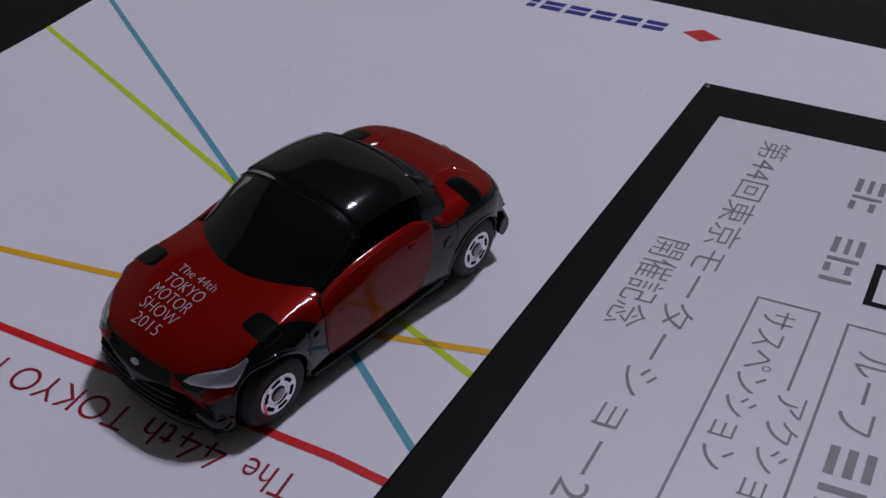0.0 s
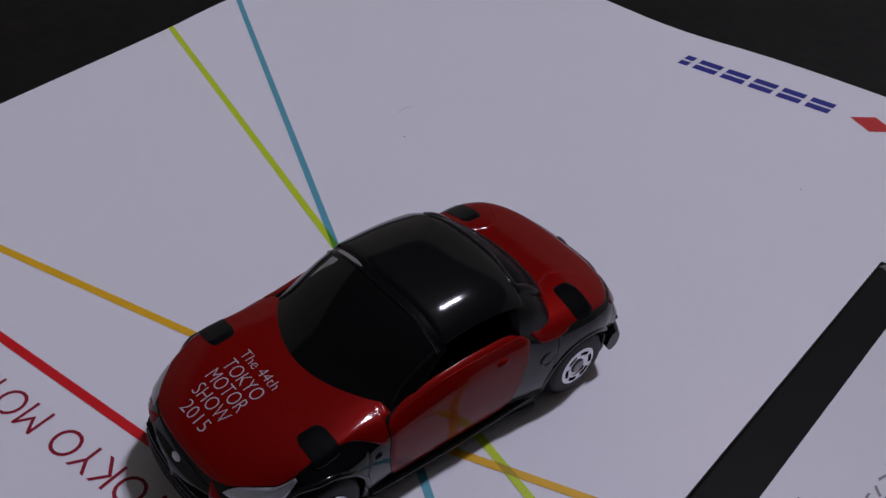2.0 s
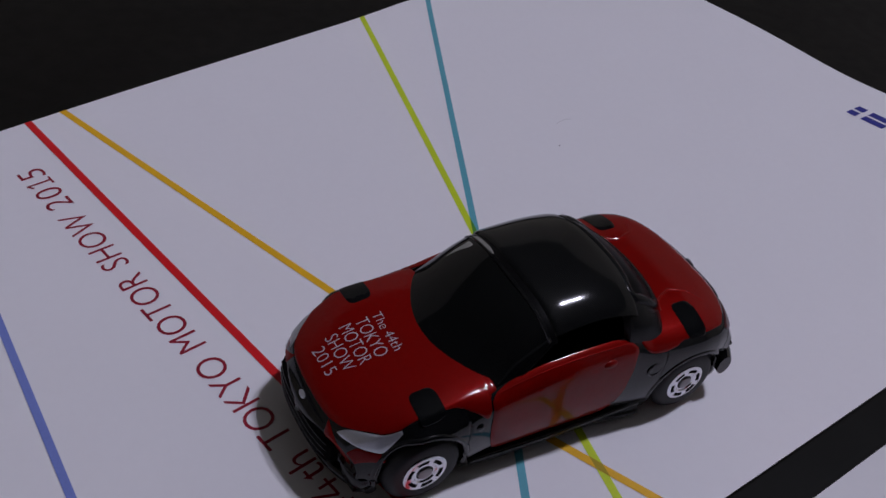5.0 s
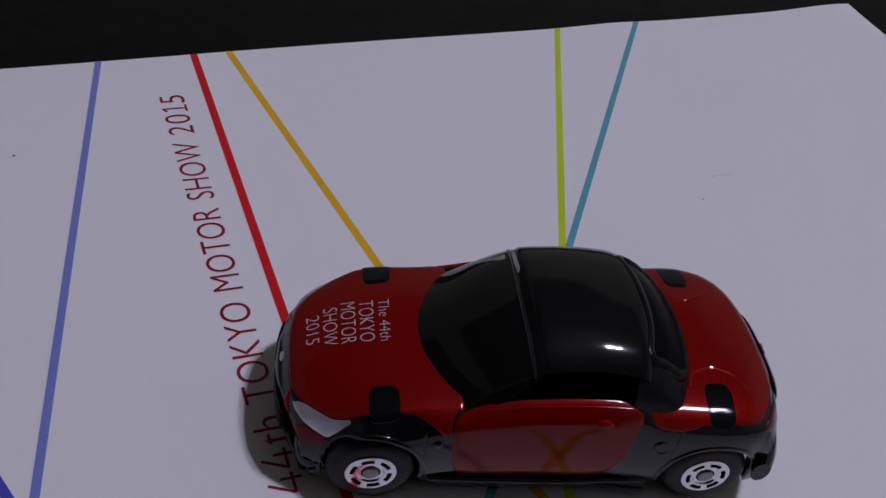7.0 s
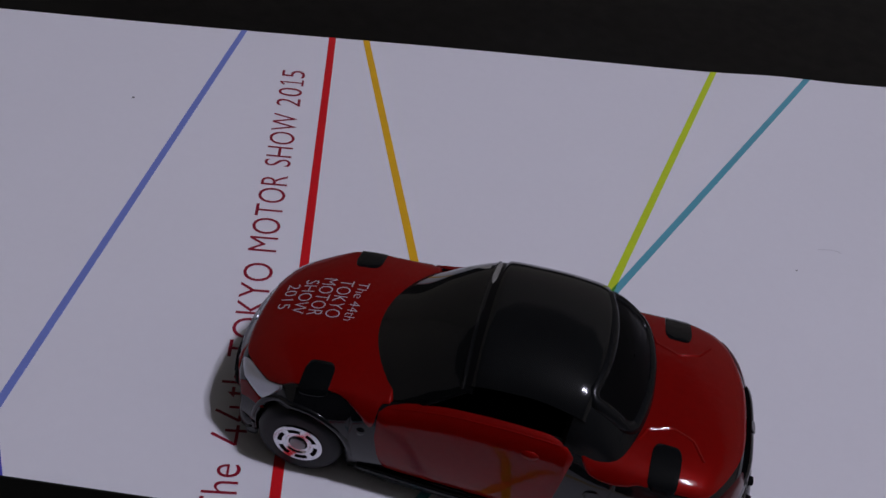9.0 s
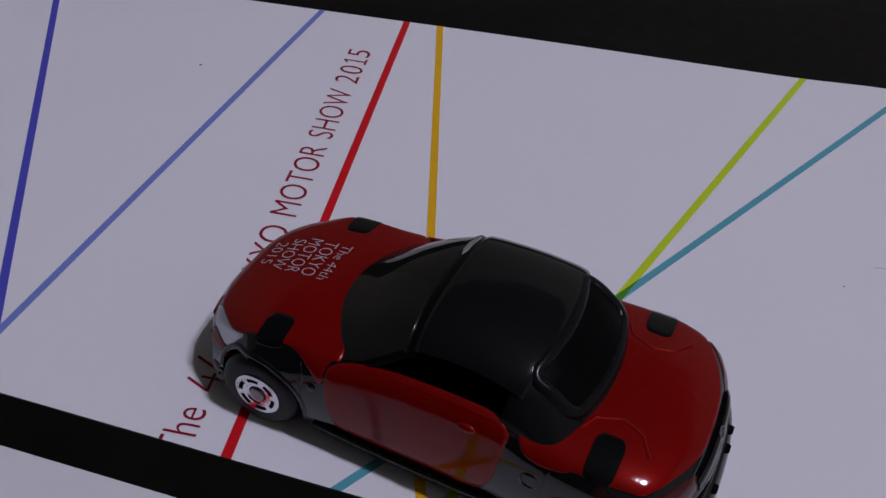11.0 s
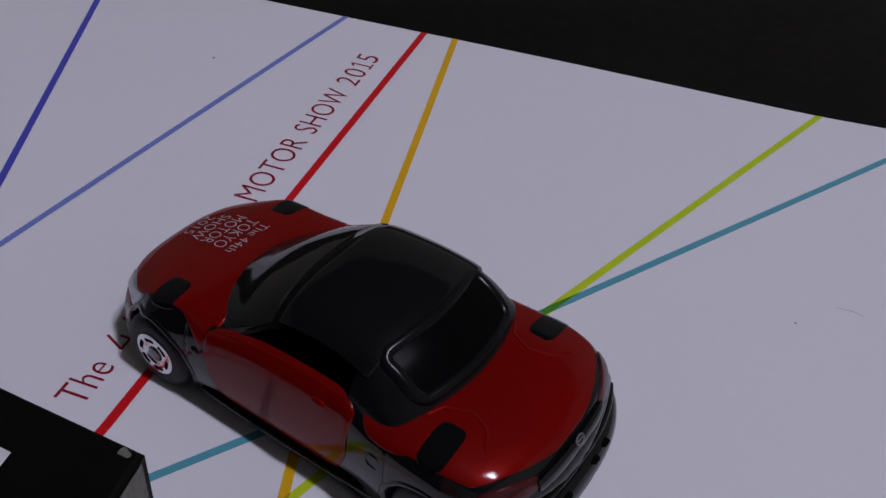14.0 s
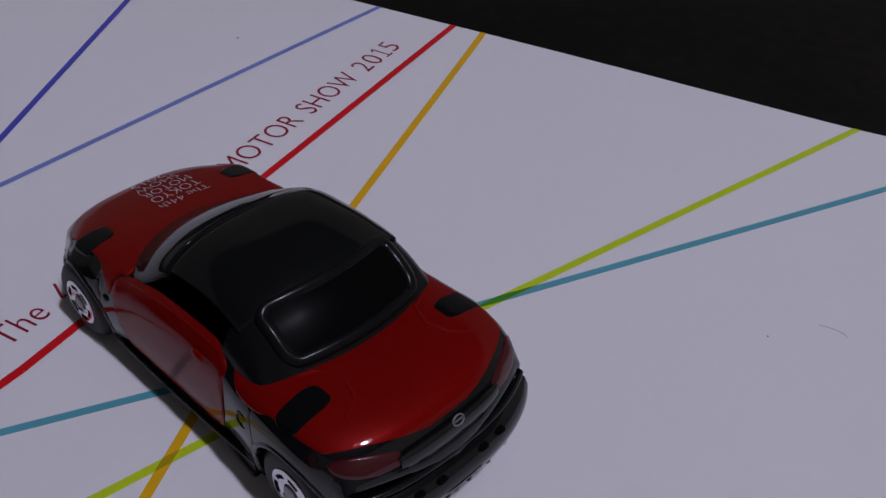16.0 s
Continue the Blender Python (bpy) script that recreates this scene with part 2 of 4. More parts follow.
# the ceiling lamp with its two bulbs
LAMP_DROP = 0.62
lamp = thing("ceiling_lamp", "hanging ceiling lamp with two round bright bulbs above the table", "lamp", (0.70, 0.01, ROOM_TOP))
part("rod", box_bm(-0.01, 0.01, -0.01, 0.01, -LAMP_DROP, 0.0), M_BOXBLACK, lamp)
part("crossbar", box_bm(-0.075, 0.075, -0.012, 0.012, -LAMP_DROP - 0.02, -LAMP_DROP, 0.004), M_BOXBLACK, lamp)
for bx in (-0.06, 0.06):
    bulb = part("bulb", lathe_bm([(0.008, 0.033), (0.021, 0.029), (0.032, 0.015), (0.035, 0.0), (0.032, -0.015), (0.021, -0.029), (0.008, -0.034)], 32, "z"), M_LAMP, lamp, "glowing round bulb")
    bulb.location = (bx, 0, -LAMP_DROP - 0.06)

# the table
table = thing("table", "black table with a smooth satin top", "table", (0, 0, FLOOR_Z))
part("tabletop", box_bm(-0.62, 0.58, -0.42, 0.46, TABLE_Z - 0.028 - FLOOR_Z, TABLE_Z - FLOOR_Z, 0.002), M_TABLE, table)
for tx in (-0.57, 0.53):
    for ty in (-0.37, 0.41):
        part("leg", box_bm(tx - 0.025, tx + 0.025, ty - 0.025, ty + 0.025, 0, TABLE_Z - 0.028 - FLOOR_Z, 0.002), M_TABLE, table)

# ---- printed folder under the car ----
EDGE_A, EDGE_B = Vector((-0.9651, -0.2619)), Vector((0.2619, -0.9651))
CORNER = Vector((0.0964, 0.1150))
LONG, DEEP = 0.33, 0.25


def side_dip(b):
    """How far the wavy short edge draws back, along the edge."""
    return 0.0026 * math.exp(-((b - 0.073) / 0.017) ** 2)


HULL = [tuple(CORNER + a * EDGE_A + b * EDGE_B) for a, b in ((0, 0), (LONG, 0), (LONG, DEEP), (0, DEEP))]


def sheet_z(x, y):
    """The folder's top: flat, with a slight curl at one corner and a small nick in the edge."""
    p = Vector((x, y)) - CORNER
    det = EDGE_A.x * EDGE_B.y - EDGE_A.y * EDGE_B.x
    a = (p.x * EDGE_B.y - p.y * EDGE_B.x) / det
    b = (EDGE_A.x * p.y - EDGE_A.y * p.x) / det
    edge = min(b, DEEP - b)
    lift = 0.0009 * math.exp(-((a - 0.004) / 0.012) ** 2 - max(edge, 0) / 0.012) + 0.0004 * math.exp(-((a - 0.062) / 0.009) ** 2 - max(edge, 0) / 0.006)
    return lift + 0.00012 * math.sin(a * 60 + 0.5) * math.exp(-max(edge, 0) / 0.01)


folder = thing("paper_folder", "white glossy paper folder with coloured printed stripes on a table", "folder", (0, 0, 0))


def sheet_bm(hull, lift, nu=110, nv=84, skirt=True):
    bm = bmesh.new()
    rows = []
    for j in range(nv + 1):
        row = []
        for i in range(nu + 1):
            fi, fj = i / nu, j / nv
            fi, fj = 0.5 - 0.5 * math.cos(math.pi * fi), 0.5 - 0.5 * math.cos(math.pi * fj)
            p = CORNER + (fi * LONG + side_dip(fj * DEEP) * (1 - fi)) * EDGE_A + fj * DEEP * EDGE_B
            row.append(bm.verts.new((p.x, p.y, sheet_z(p.x, p.y) + lift)))
        rows.append(row)
    for j in range(nv):
        for i in range(nu):
            bm.faces.new((rows[j][i], rows[j][i + 1], rows[j + 1][i + 1], rows[j + 1][i]))
    rim = rows[0] + [r[-1] for r in rows[1:]] + rows[-1][-2::-1] + [r[0] for r in rows[-2:0:-1]]
    low = [bm.verts.new((v.co.x, v.co.y, TABLE_Z)) for v in rim]
    for k in range(len(rim)):
        k2 = (k + 1) % len(rim)
        bm.faces.new((rim[k], rim[k2], low[k2], low[k]))
    bm.faces.new(low)
    bmesh.ops.recalc_face_normals(bm, faces=bm.faces[:])
    return bm


part("sheet", sheet_bm(HULL, 0.0), M_PAPER, folder)


def printed_bm(polys, lift):
    bm = bmesh.new()
    for poly in polys:
        vs = [bm.verts.new((x, y, sheet_z(x, y) + lift)) for x, y in poly]
        if len(vs) > 2:
            bm.faces.new(vs)
    return bm


def stripe_poly(p, q, wide, back, on):
    p, q = Vector(p) * MM, Vector(q) * MM
    d = (q - p).normalized()
    n = Vector((-d.y, d.x)) * wide * MM / 2
    a, b = p - 0.4 * back * d, q + 0.4 * on * d
    poly = clip_poly([tuple(a - n), tuple(b - n), tuple(b + n), tuple(a + n)], HULL[::1] if hull_ccw else HULL[::-1])
    return poly, d, n


hull_ccw = sum((a[0] * b[1] - b[0] * a[1]) for a, b in zip(HULL, HULL[1:] + HULL[:1])) > 0
# the stripes change direction slightly under the car, so most come in two lengths
STRIPES = [("teal", (-0.7, 0.0), (41.5, 98.4), 1.05, 0, 1), ("teal", (-19.8, -40), (-0.7, 0.0), 1.05, 1, 0),
           ("lime", (5.1, 0.0), (24.4, 94.2), 1.1, 0, 1), ("lime", (-1.6, -40), (4.8, 0.5), 1.1, 1, 0),
           ("orange", (-5.5, 0.0), (-37.6, 78.4), 1.15, 0, 1), ("orange", (14.5, -40), (-6.6, -0.7), 1.15, 1, 0),
           ("red", (-20.0, -20.4), (-43.4, 76.9), 1.2, 0, 1), ("red", (-17.0, -40), (-20.0, -20.4), 1.2, 1, 0),
           ("pale_blue", (-53.7, -15.05), (-58.3, 72.9), 1.0, 1, 1), ("deep_blue", (-46.22, -26.09), (-84.87, 30.38), 1.1, 1, 1), ("violet", (-98, 13), (-109, 24.5), 1.05, 1, 1)]
strip_polys = {}
for k, (ink, p, q, wide, back, on) in enumerate(STRIPES):
    poly, d, n = stripe_poly(p, q, wide, back, on)
    strip_polys.setdefault(ink, []).append(poly)
    # cut into short lengths so that the print follows the sheet
    along = [Vector(v) @ d for v in poly]
    a0, a1 = min(along), max(along)
    steps = 48
    pieces = []
    for s in range(steps):
        lo, hi = a0 + (a1 - a0) * s / steps, a0 + (a1 - a0) * (s + 1) / steps
        mid = Vector(p) * MM - ((Vector(p) * MM) @ d) * d
        cell = [tuple(mid + lo * d - 2 * n), tuple(mid + hi * d - 2 * n), tuple(mid + hi * d + 2 * n), tuple(mid + lo * d + 2 * n)]
        got = clip_poly(poly, cell)
        if len(got) > 2:
            pieces.append(got)
    part("stripe", printed_bm(pieces, 0.00003 + 0.000006 * k), INK[ink], folder, ink.replace("_", " ") + " printed stripe")
for one, two, which, ink in (("teal", "lime", 0, "green"), ("orange", "lime", 1, "brown"), ("pale_blue", "deep_blue", 0, "deep_blue"), ("orange", "teal", 1, "brown")):
    poly = strip_polys[two][which]
    area = sum((a[0] * b[1] - b[0] * a[1]) for a, b in zip(poly, poly[1:] + poly[:1]))
    both = clip_poly(strip_polys[one][which], poly if area > 0 else poly[::-1])
    if len(both) > 2:
        part("stripe_overlap", printed_bm([both], 0.00009), INK[ink], folder, "darker overprint where two stripes cross")


def lay(bm, origin, right, up, lift, ground=sheet_z):
    o, r, u = Vector(origin) * MM, Vector(right).normalized(), Vector(up).normalized()
    for v in bm.verts:
        p = o + v.co.x * r + v.co.y * u
        v.co = (p.x, p.y, ground(p.x, p.y) + lift)
    return bm


# the red line of print along the red stripe
TEXT_START = (-23.97, -21.08)
TEXT_DIR = (-0.2311, 0.9729)
TEXT_UP = (-0.9729, -0.2311)
for words, start, end in (("The", 1.5, 8.1), ("th", 17.3, 21.3), ("TOKYO", 23.5, 40.2), ("MOTOR", 42.5, 59.2), ("SHOW", 61.4, 75.1), ("2", 77.3, 79.5), ("0", 80.2, 82.6), ("5", 85.8, 88.0)):
    part("lettering", lay(fitted(text_bm(words, 3.85 * MM, thin=0.006), start * MM, end * MM), TEXT_START, TEXT_DIR, TEXT_UP, 0.00004), INK["crimson"], folder, "dark red printed lettering")


def strokes_bm(lines, t):
    """Figures drawn in thin straight strokes."""
    bm = bmesh.new()
    for p, q in lines:
        p, q = Vector(p), Vector(q)
        d = (q - p).normalized()
        n = Vector((-d.y, d.x)) * t / 2
        bm.faces.new([bm.verts.new((c.x * MM, c.y * MM, 0)) for c in (p - n, q - n, q + n, p + n)])
    return bm


# the open-topped fours and the footed one
for x in (10.7, 14.0):
    part("lettering", lay(strokes_bm([((x + 1.4, 3.85), (x, 1.04)), ((x - 0.05, 1.04), (x + 2.7, 1.04)), ((x + 1.9, 2.4), (x + 1.9, 0))], 0.36), TEXT_START, TEXT_DIR, TEXT_UP, 0.00004), INK["crimson"], folder, "dark red printed lettering")
part("lettering", lay(strokes_bm([((84.3, 0), (84.3, 3.85)), ((84.2, 3.7), (83.5, 3.1)), ((83.4, 0.17), (85.2, 0.17))], 0.34), TEXT_START, TEXT_DIR, TEXT_UP, 0.00004), INK["crimson"], folder, "dark red printed lettering")

# the maker's mark, as plain shapes
MARK_DIR, MARK_UP = Vector((-0.317, 0.9485)), Vector((-0.9485, -0.317))


def mark_bm(shapes):
    bm = bmesh.new()
    for shape in shapes:
        bm.faces.new([bm.verts.new((x * MM, y * MM, 0)) for x, y in shape])
    return bm


bars = []
for k in range(6):
    wide = 4.5 if k < 5 else 1.9
    x0 = 5.6 * k
    bars.append([(x0, 0.2), (x0 + wide, 0.2), (x0 + wide + 0.35, 2.2), (x0 + 0.35, 2.2)])
    bars.append([(x0 + 0.5, 2.9), (x0 + wide + 0.5, 2.9), (x0 + wide + 0.85, 4.9), (x0 + 0.85, 4.9)])
for bar in bars:
    part("mark_bar", lay(mark_bm([bar]), (115.2, 6.2), MARK_DIR, MARK_UP, 0.00004), INK["navy"], folder, "dark blue printed bar")
part("mark_diamond", lay(mark_bm([[(0, 3.2), (4.2, 0), (8.4, 3.2), (4.2, 6.4)]]), (118.9, -4.7), MARK_DIR, MARK_UP, 0.00004), INK["scarlet"], folder, "red printed diamond")

# ---- toy car ----
TOP = spline([(-31, 8.8), (-30, 10.2), (-28, 11.4), (-24, 12.7), (-20, 13.5), (-15, 14.2), (-11, 14.5), (-7, 15.7), (-3, 16.6), (4, 17.0), (8.5, 16.9), (10.5, 16.1), (12.5, 15.4), (15, 15.35), (20, 15.35), (24, 14.95), (26.3, 14.35), (28.0, 13.2), (29.2, 11.0), (29.3, 10.8)])
WIDE = spline([(-31, 10.6), (-28, 12.1), (-24, 12.9), (-20, 13.3), (-14, 12.9), (-8, 12.6), (0, 12.6), (8, 12.7), (14, 13.2), (20, 13.5), (25, 13.2), (29.3, 12.2)])
WHEEL_X, WHEEL_R, ARCH_R, AXLE_Z = 19.8, 5.0, 5.55, 5.0
BELT = spline([(-31, 5.7), (-28, 6.3), (-25, 7.5), (-21, 9.5), (29.3, 9.6)])
PW = spline([(-31, 0.50), (-24, 0.50), (-16, 0.47), (-10, 0.47), (6, 0.46), (15, 0.47), (24, 0.48), (29.3, 0.48)])


def low_z(x):
    for c in (-WHEEL_X, WHEEL_X):
        if abs(x - c) < ARCH_R:
            return max(2.0, AXLE_Z + math.sqrt(ARCH_R ** 2 - (x - c) ** 2))
    return 2.0 + 0.6 * smoothstep(-27, -31, x) + 0.8 * smoothstep(26, 29, x)


def shell(x, s, side=1, out=0.0):
    """A point of the lower body in mm: s goes from the sill (0) over the belt (1/3) to the middle of the top (1)."""
    w, t = WIDE(x), TOP(x)
    if s < 1 / 3:
        belt = BELT(x)
        z = 1.8 + (belt - 1.8) * s * 3
        y = w - 0.9 * ((belt - z) / 7.2) ** 2
    else:
        th = (s - 1 / 3) * 1.5 * math.pi / 2
        pw = PW(x)
        y = w * max(0.0, math.cos(th)) ** pw
        z = BELT(x) + (t - BELT(x)) * math.sin(th) ** pw
        f = min(1.0, (s - 1 / 3) / 0.345)
        y -= 0.85 * smoothstep(-10, -17, x) * math.sin(math.pi * f)
    k = 4.8 * smoothstep(-19, -31, x) - 2.9 * smoothstep(19, 29.3, x)
    xx = x + k * (y / 13) ** 2.6
    if xx < -20:
        xx = -20 + (xx + 20) * 0.92
    return Vector((xx, side * y, z))


def shell_n(x, s, side=1, f=shell):
    e = 0.02
    s0, s1 = max(0.001, s - e), min(0.9995, s + e)
    a = f(x + 0.15, s, side) - f(x - 0.15, s, side)
    b = f(x, s1, side) - f(x, s0, side)
    n = a.cross(b)
    n = n.normalized() if n.length > 1e-9 else Vector((0, 0, 1))
    c = f(x, s, side) - Vector((x * 0.6, 0, 7))
    return n if n.dot(c) > 0 else -n


def s_of_z(x, z):
    lo, hi = 0.0, 1.0
    for _ in range(30):
        m = (lo + hi) / 2
        if shell(x, m).z < z:
            lo = m
        else:
            hi = m
    return lo


def panel_bm(x0, x1, s_lo, s_hi, height, f=shell, sides=(1, -1), nu=40, nv=14, join=False, depth=0.25, brim=0.35):
    """A raised panel on the skin f between x0 and x1 and the curves s_lo and s_hi, in metres."""
    bm = bmesh.new()
    spans = [("both", None)] if join else [("one", sd) for sd in sides]
    for mode, sd in spans:
        rows = []
        for i in range(nu + 1):
            fi = i / nu
            x = x0 + (x1 - x0) * fi
            row = []
            a, b = s_lo(x), (s_hi(x) if s_hi else 1.0)
            if mode == "both":
                vals = [(a + (0.9999 - a) * j / nv, 1) for j in range(nv + 1)] + [(a + (0.9999 - a) * j / nv, -1) for j in range(nv - 1, -1, -1)]
            else:
                vals = [(a + (b - a) * j / nv, sd) for j in range(nv + 1)]
            for j, (s, side) in enumerate(vals):
                edge = min(i, nu - i, j, len(vals) - 1 - j)
                h = height if edge > 0 else height * (brim if 0 < i < nu else 0.35)
                row.append(bm.verts.new((f(x, s, side) + shell_n(x, s, side, f) * h) * MM))
            rows.append(row)
        for p, q in zip(rows, rows[1:]):
            for j in range(len(p) - 1):
                bm.faces.new((p[j], p[j + 1], q[j + 1], q[j]))
        rim = rows[0] + [r[-1] for r in rows[1:]] + rows[-1][-2::-1] + [r[0] for r in rows[-2:0:-1]]
        low = [bm.verts.new(v.co + (Vector((0, 0, 6 * MM)) - v.co).normalized() * depth * MM) for v in rim]
        for k in range(len(rim)):
            k2 = (k + 1) % len(rim)
            bm.faces.new((rim[k], rim[k2], low[k2], low[k]))
    bmesh.ops.recalc_face_normals(bm, faces=bm.faces[:])
    return bm


CAR_LABEL = "red and black die-cast toy roadster standing on the paper folder"
car = thing("toy_car", CAR_LABEL, "toy car", (-0.0011, 0.0001, 0.00004))
car.rotation_euler = (0, 0, radians(-1.6))


def body_bm():
    bm = bmesh.new()
    rings = []
    xs = [-31 + 60.3 * i / 200 for i in range(201)]
    ns = 26

    def ring(x, shrink=1.0, push=0.0):
        s0 = s_of_z(x, low_z(shell(x, 0.25).x))
        half = [shell(x, s0 + (0.9999 - s0) * j / ns) for j in range(ns + 1)]
        if -10.6 < x < 9.4:
            # the open tub of the cabin
            half = [Vector((p.x, p.y, min(p.z, 12.6))) if p.y < 10.8 else p for p in half]
        pts = half + [Vector((p.x, -p.y, p.z)) for p in half[-2::-1]]
        c = Vector((0, 0, 6.5))
        out = []
        for p in pts:
            q = Vector((p.x + push, p.y * shrink, c.z + (p.z - c.z) * shrink))
            out.append(bm.verts.new(q * MM))
        return out

    for sh, pu in ((0.05, -0.75), (0.5, -0.7), (0.8, -0.5), (0.93, -0.22)):
        rings.append(ring(-31, sh, pu))
    for x in xs:
        rings.append(ring(x))
    for sh, pu in ((0.94, 0.22), (0.82, 0.45), (0.5, 0.55), (0.05, 0.6)):
        rings.append(ring(29.3, sh, pu))
    for p, q in zip(rings, rings[1:]):
        for j in range(len(p) - 1):
            bm.faces.new((p[j], p[j + 1], q[j + 1], q[j]))
    # inner lip along the lower edge
    for idx in (0, -1):
        lows = []
        for r in rings:
            v = r[idx].co
            lows.append(bm.verts.new((v.x, v.y * 0.88, v.z + 0.2 * MM)))
        for i in range(len(rings) - 1):
            bm.faces.new((rings[i][idx], rings[i + 1][idx], lows[i + 1], lows[i]))
    bmesh.ops.recalc_face_normals(bm, faces=bm.faces[:])
    return bm


body = part("body", body_bm(), M_CLAD, car, "black bumpers, sills and wheel arches")
part("base_plate", box_bm(-0.027, 0.026, -0.0085, 0.0085, 0.0019, 0.006, 0.0004), M_DARK, car, "black underside")


def lim(v):
    return lambda x: v


# red panels
hood_lo = spline([(-30.1, 0.905), (-29.7, 0.83), (-28, 0.73), (-26.2, 0.655), (-24, 0.625), (-22, 0.66), (-20, 0.68), (-18, 0.66), (-16.4, 0.62), (-13.4, 0.45), (-11.9, 0.37), (-11.6, 0.42), (-11.3, 0.62), (-10.4, 0.64)])
part("hood", panel_bm(-30.1, -10.4, hood_lo, None, 0.16, nu=100, nv=26, join=True), M_RED, car, "glossy red hood")
deck_lo = spline([(10.4, 0.62), (10.8, 0.56), (11.8, 0.49), (13.5, 0.475), (15.5, 0.50), (17, 0.555), (22, 0.575), (25.2, 0.60), (26.2, 0.68), (27.1, 0.83), (27.7, 0.93), (28.1, 0.985)])
part("rear_deck", panel_bm(10.4, 28.1, deck_lo, None, 0.16, nu=76, nv=26, join=True), M_RED, car, "glossy red rear deck")
door_lo = spline([(-11.3, 0.33), (-10.7, 0.18), (-9.8, 0.10), (-8, 0.085), (5, 0.085), (7.4, 0.11), (8.7, 0.22), (9.4, 0.38), (9.7, 0.50)])
door_hi = spline([(-11.3, 0.54), (-10.4, 0.62), (-8, 0.655), (6.5, 0.655), (8.6, 0.61), (9.7, 0.55)])
part("door", panel_bm(-11.3, 9.7, door_lo, door_hi, 0.2, sides=(-1,), nu=50, nv=18), M_RED, car, "glossy red door")
part("door", panel_bm(-11.3, 9.7, door_lo, door_hi, 0.2, sides=(1,), nu=50, nv=18), M_RED, car, "glossy red door")

# cabin
CAB_T = spline([(-16.2, 13.3), (-13, 15.3), (-9, 17.9), (-5, 20.0), (-3, 20.8), (0, 21.3), (4, 21.5), (8.8, 21.1), (12.3, 19.9), (15.3, 17.7), (18.0, 14.4)])
CAB_W = spline([(-16.2, 10.6), (-12, 11.1), (-4, 11.4), (4, 11.6), (11.2, 11.75), (18.0, 11.5)])


def cabin(x, s, side=1):
    w, t, b = CAB_W(x), CAB_T(x), 13.0
    th = s * math.pi / 2
    y = w * max(0.0, math.cos(th)) ** 0.70
    z = b + (t - b) * math.sin(th) ** 0.70
    k = 4.8 * smoothstep(0, -16, x) - 2.4 * smoothstep(4, 18.0, x)
    return Vector((x + k * (y / 11.3) ** 2, side * y, z))


screen_lo = spline([(-15.9, 0.12), (-11, 0.18), (-6, 0.29), (-3.2, 0.37)])
part("cabin", panel_bm(9.2, 18.0, lim(0.0), None, 0.0, f=cabin, nu=34, nv=24, join=True, depth=1.0), M_SURROUND, car, "satin black rear part of the cabin")
part("header", panel_bm(-3.7, -2.3, lim(0.37), None, 0.08, f=cabin, nu=8, nv=20, join=True, depth=0.5), M_FRAME, car, "black bar above the windscreen")
for sd in (-1, 1):
    part("window_pillar", panel_bm(-15.6, -2.4, lambda x: screen_lo(x) - 0.035, lambda x: screen_lo(x) + 0.012, 0.08, f=cabin, sides=(sd,), nu=40, nv=4, depth=0.5), M_FRAME, car, "black windscreen pillar")
part("roof", panel_bm(-2.6, 10.8, spline([(-2.6, 0.41), (4, 0.43), (10.8, 0.40)]), None, 0.32, f=cabin, nu=36, nv=20, join=True, depth=0.3, brim=1.0), M_ROOF, car, "glossy black hardtop roof")
part("windscreen", panel_bm(-15.9, -3.2, screen_lo, None, 0.12, f=cabin, nu=40, nv=20, join=True), M_SCREEN, car, "dark smoked plastic windscreen")

for sd in (-1, 1):
    top_edge = [cabin(-3.75, 0.37 + 0.6299 * k / 24, sd) for k in range(25)]
    part("screen_rim", tube_bm([(p + Vector((0, 0, 0.1))) * MM for p in top_edge], 0.2 * MM, 8), M_RIM, car, "clear plastic edge along the top of the windscreen")

# pale raised panels at one top corner paint in the paper's reflection
part("screen_glint", panel_bm(-8.6, -4.3, lim(0.56), spline([(-8.6, 0.575), (-6.6, 0.625), (-4.9, 0.69), (-4.3, 0.69)]), 0.17, f=cabin, sides=(1,), nu=14, nv=5), M_GLINT, car, "pale patch painted as a reflection at the windscreen corner")
part("screen_glint", panel_bm(-3.7, -3.05, lim(0.56), spline([(-3.7, 0.84), (-3.35, 0.88), (-3.05, 0.83)]), 0.26, f=cabin, sides=(1,), nu=8, nv=14), M_GLINT, car, "pale strip painted as a reflection along the windscreen edge")

# bonnet hinge covers
def rounded(x0, x1, a, b, up):
    def f(x):
        t = abs(2 * (x - x0) / (x1 - x0) - 1)
        half = (b - a) / 2 * (max(0.0, 1 - t ** 5)) ** 0.3
        return (a + b) / 2 + (half if up else -half)
    return f


for x0, x1, a, b in ((-20.9, -17.2, 0.52, 0.87), (17.5, 21.0, 0.54, 0.88)):
    for sd in (-1, 1):
        part("hinge_cover", panel_bm(x0, x1, rounded(x0, x1, a, b, False), rounded(x0, x1, a, b, True), 0.24, sides=(sd,), nu=28, nv=12, depth=0.6), M_COVER, car, "gloss black square corner cover")

# lamps and the red cheeks beside the grille
bpy.context.view_layer.update()


def nose_hit(y, z):
    """Where the nose's skin lies straight ahead at (y, z), in mm."""
    ok, place, normal, index = body.ray_cast(Vector((-50, y, z)) * MM, Vector((1, 0, 0)))
    return (place / MM if ok else Vector((-29, y, z))), normal


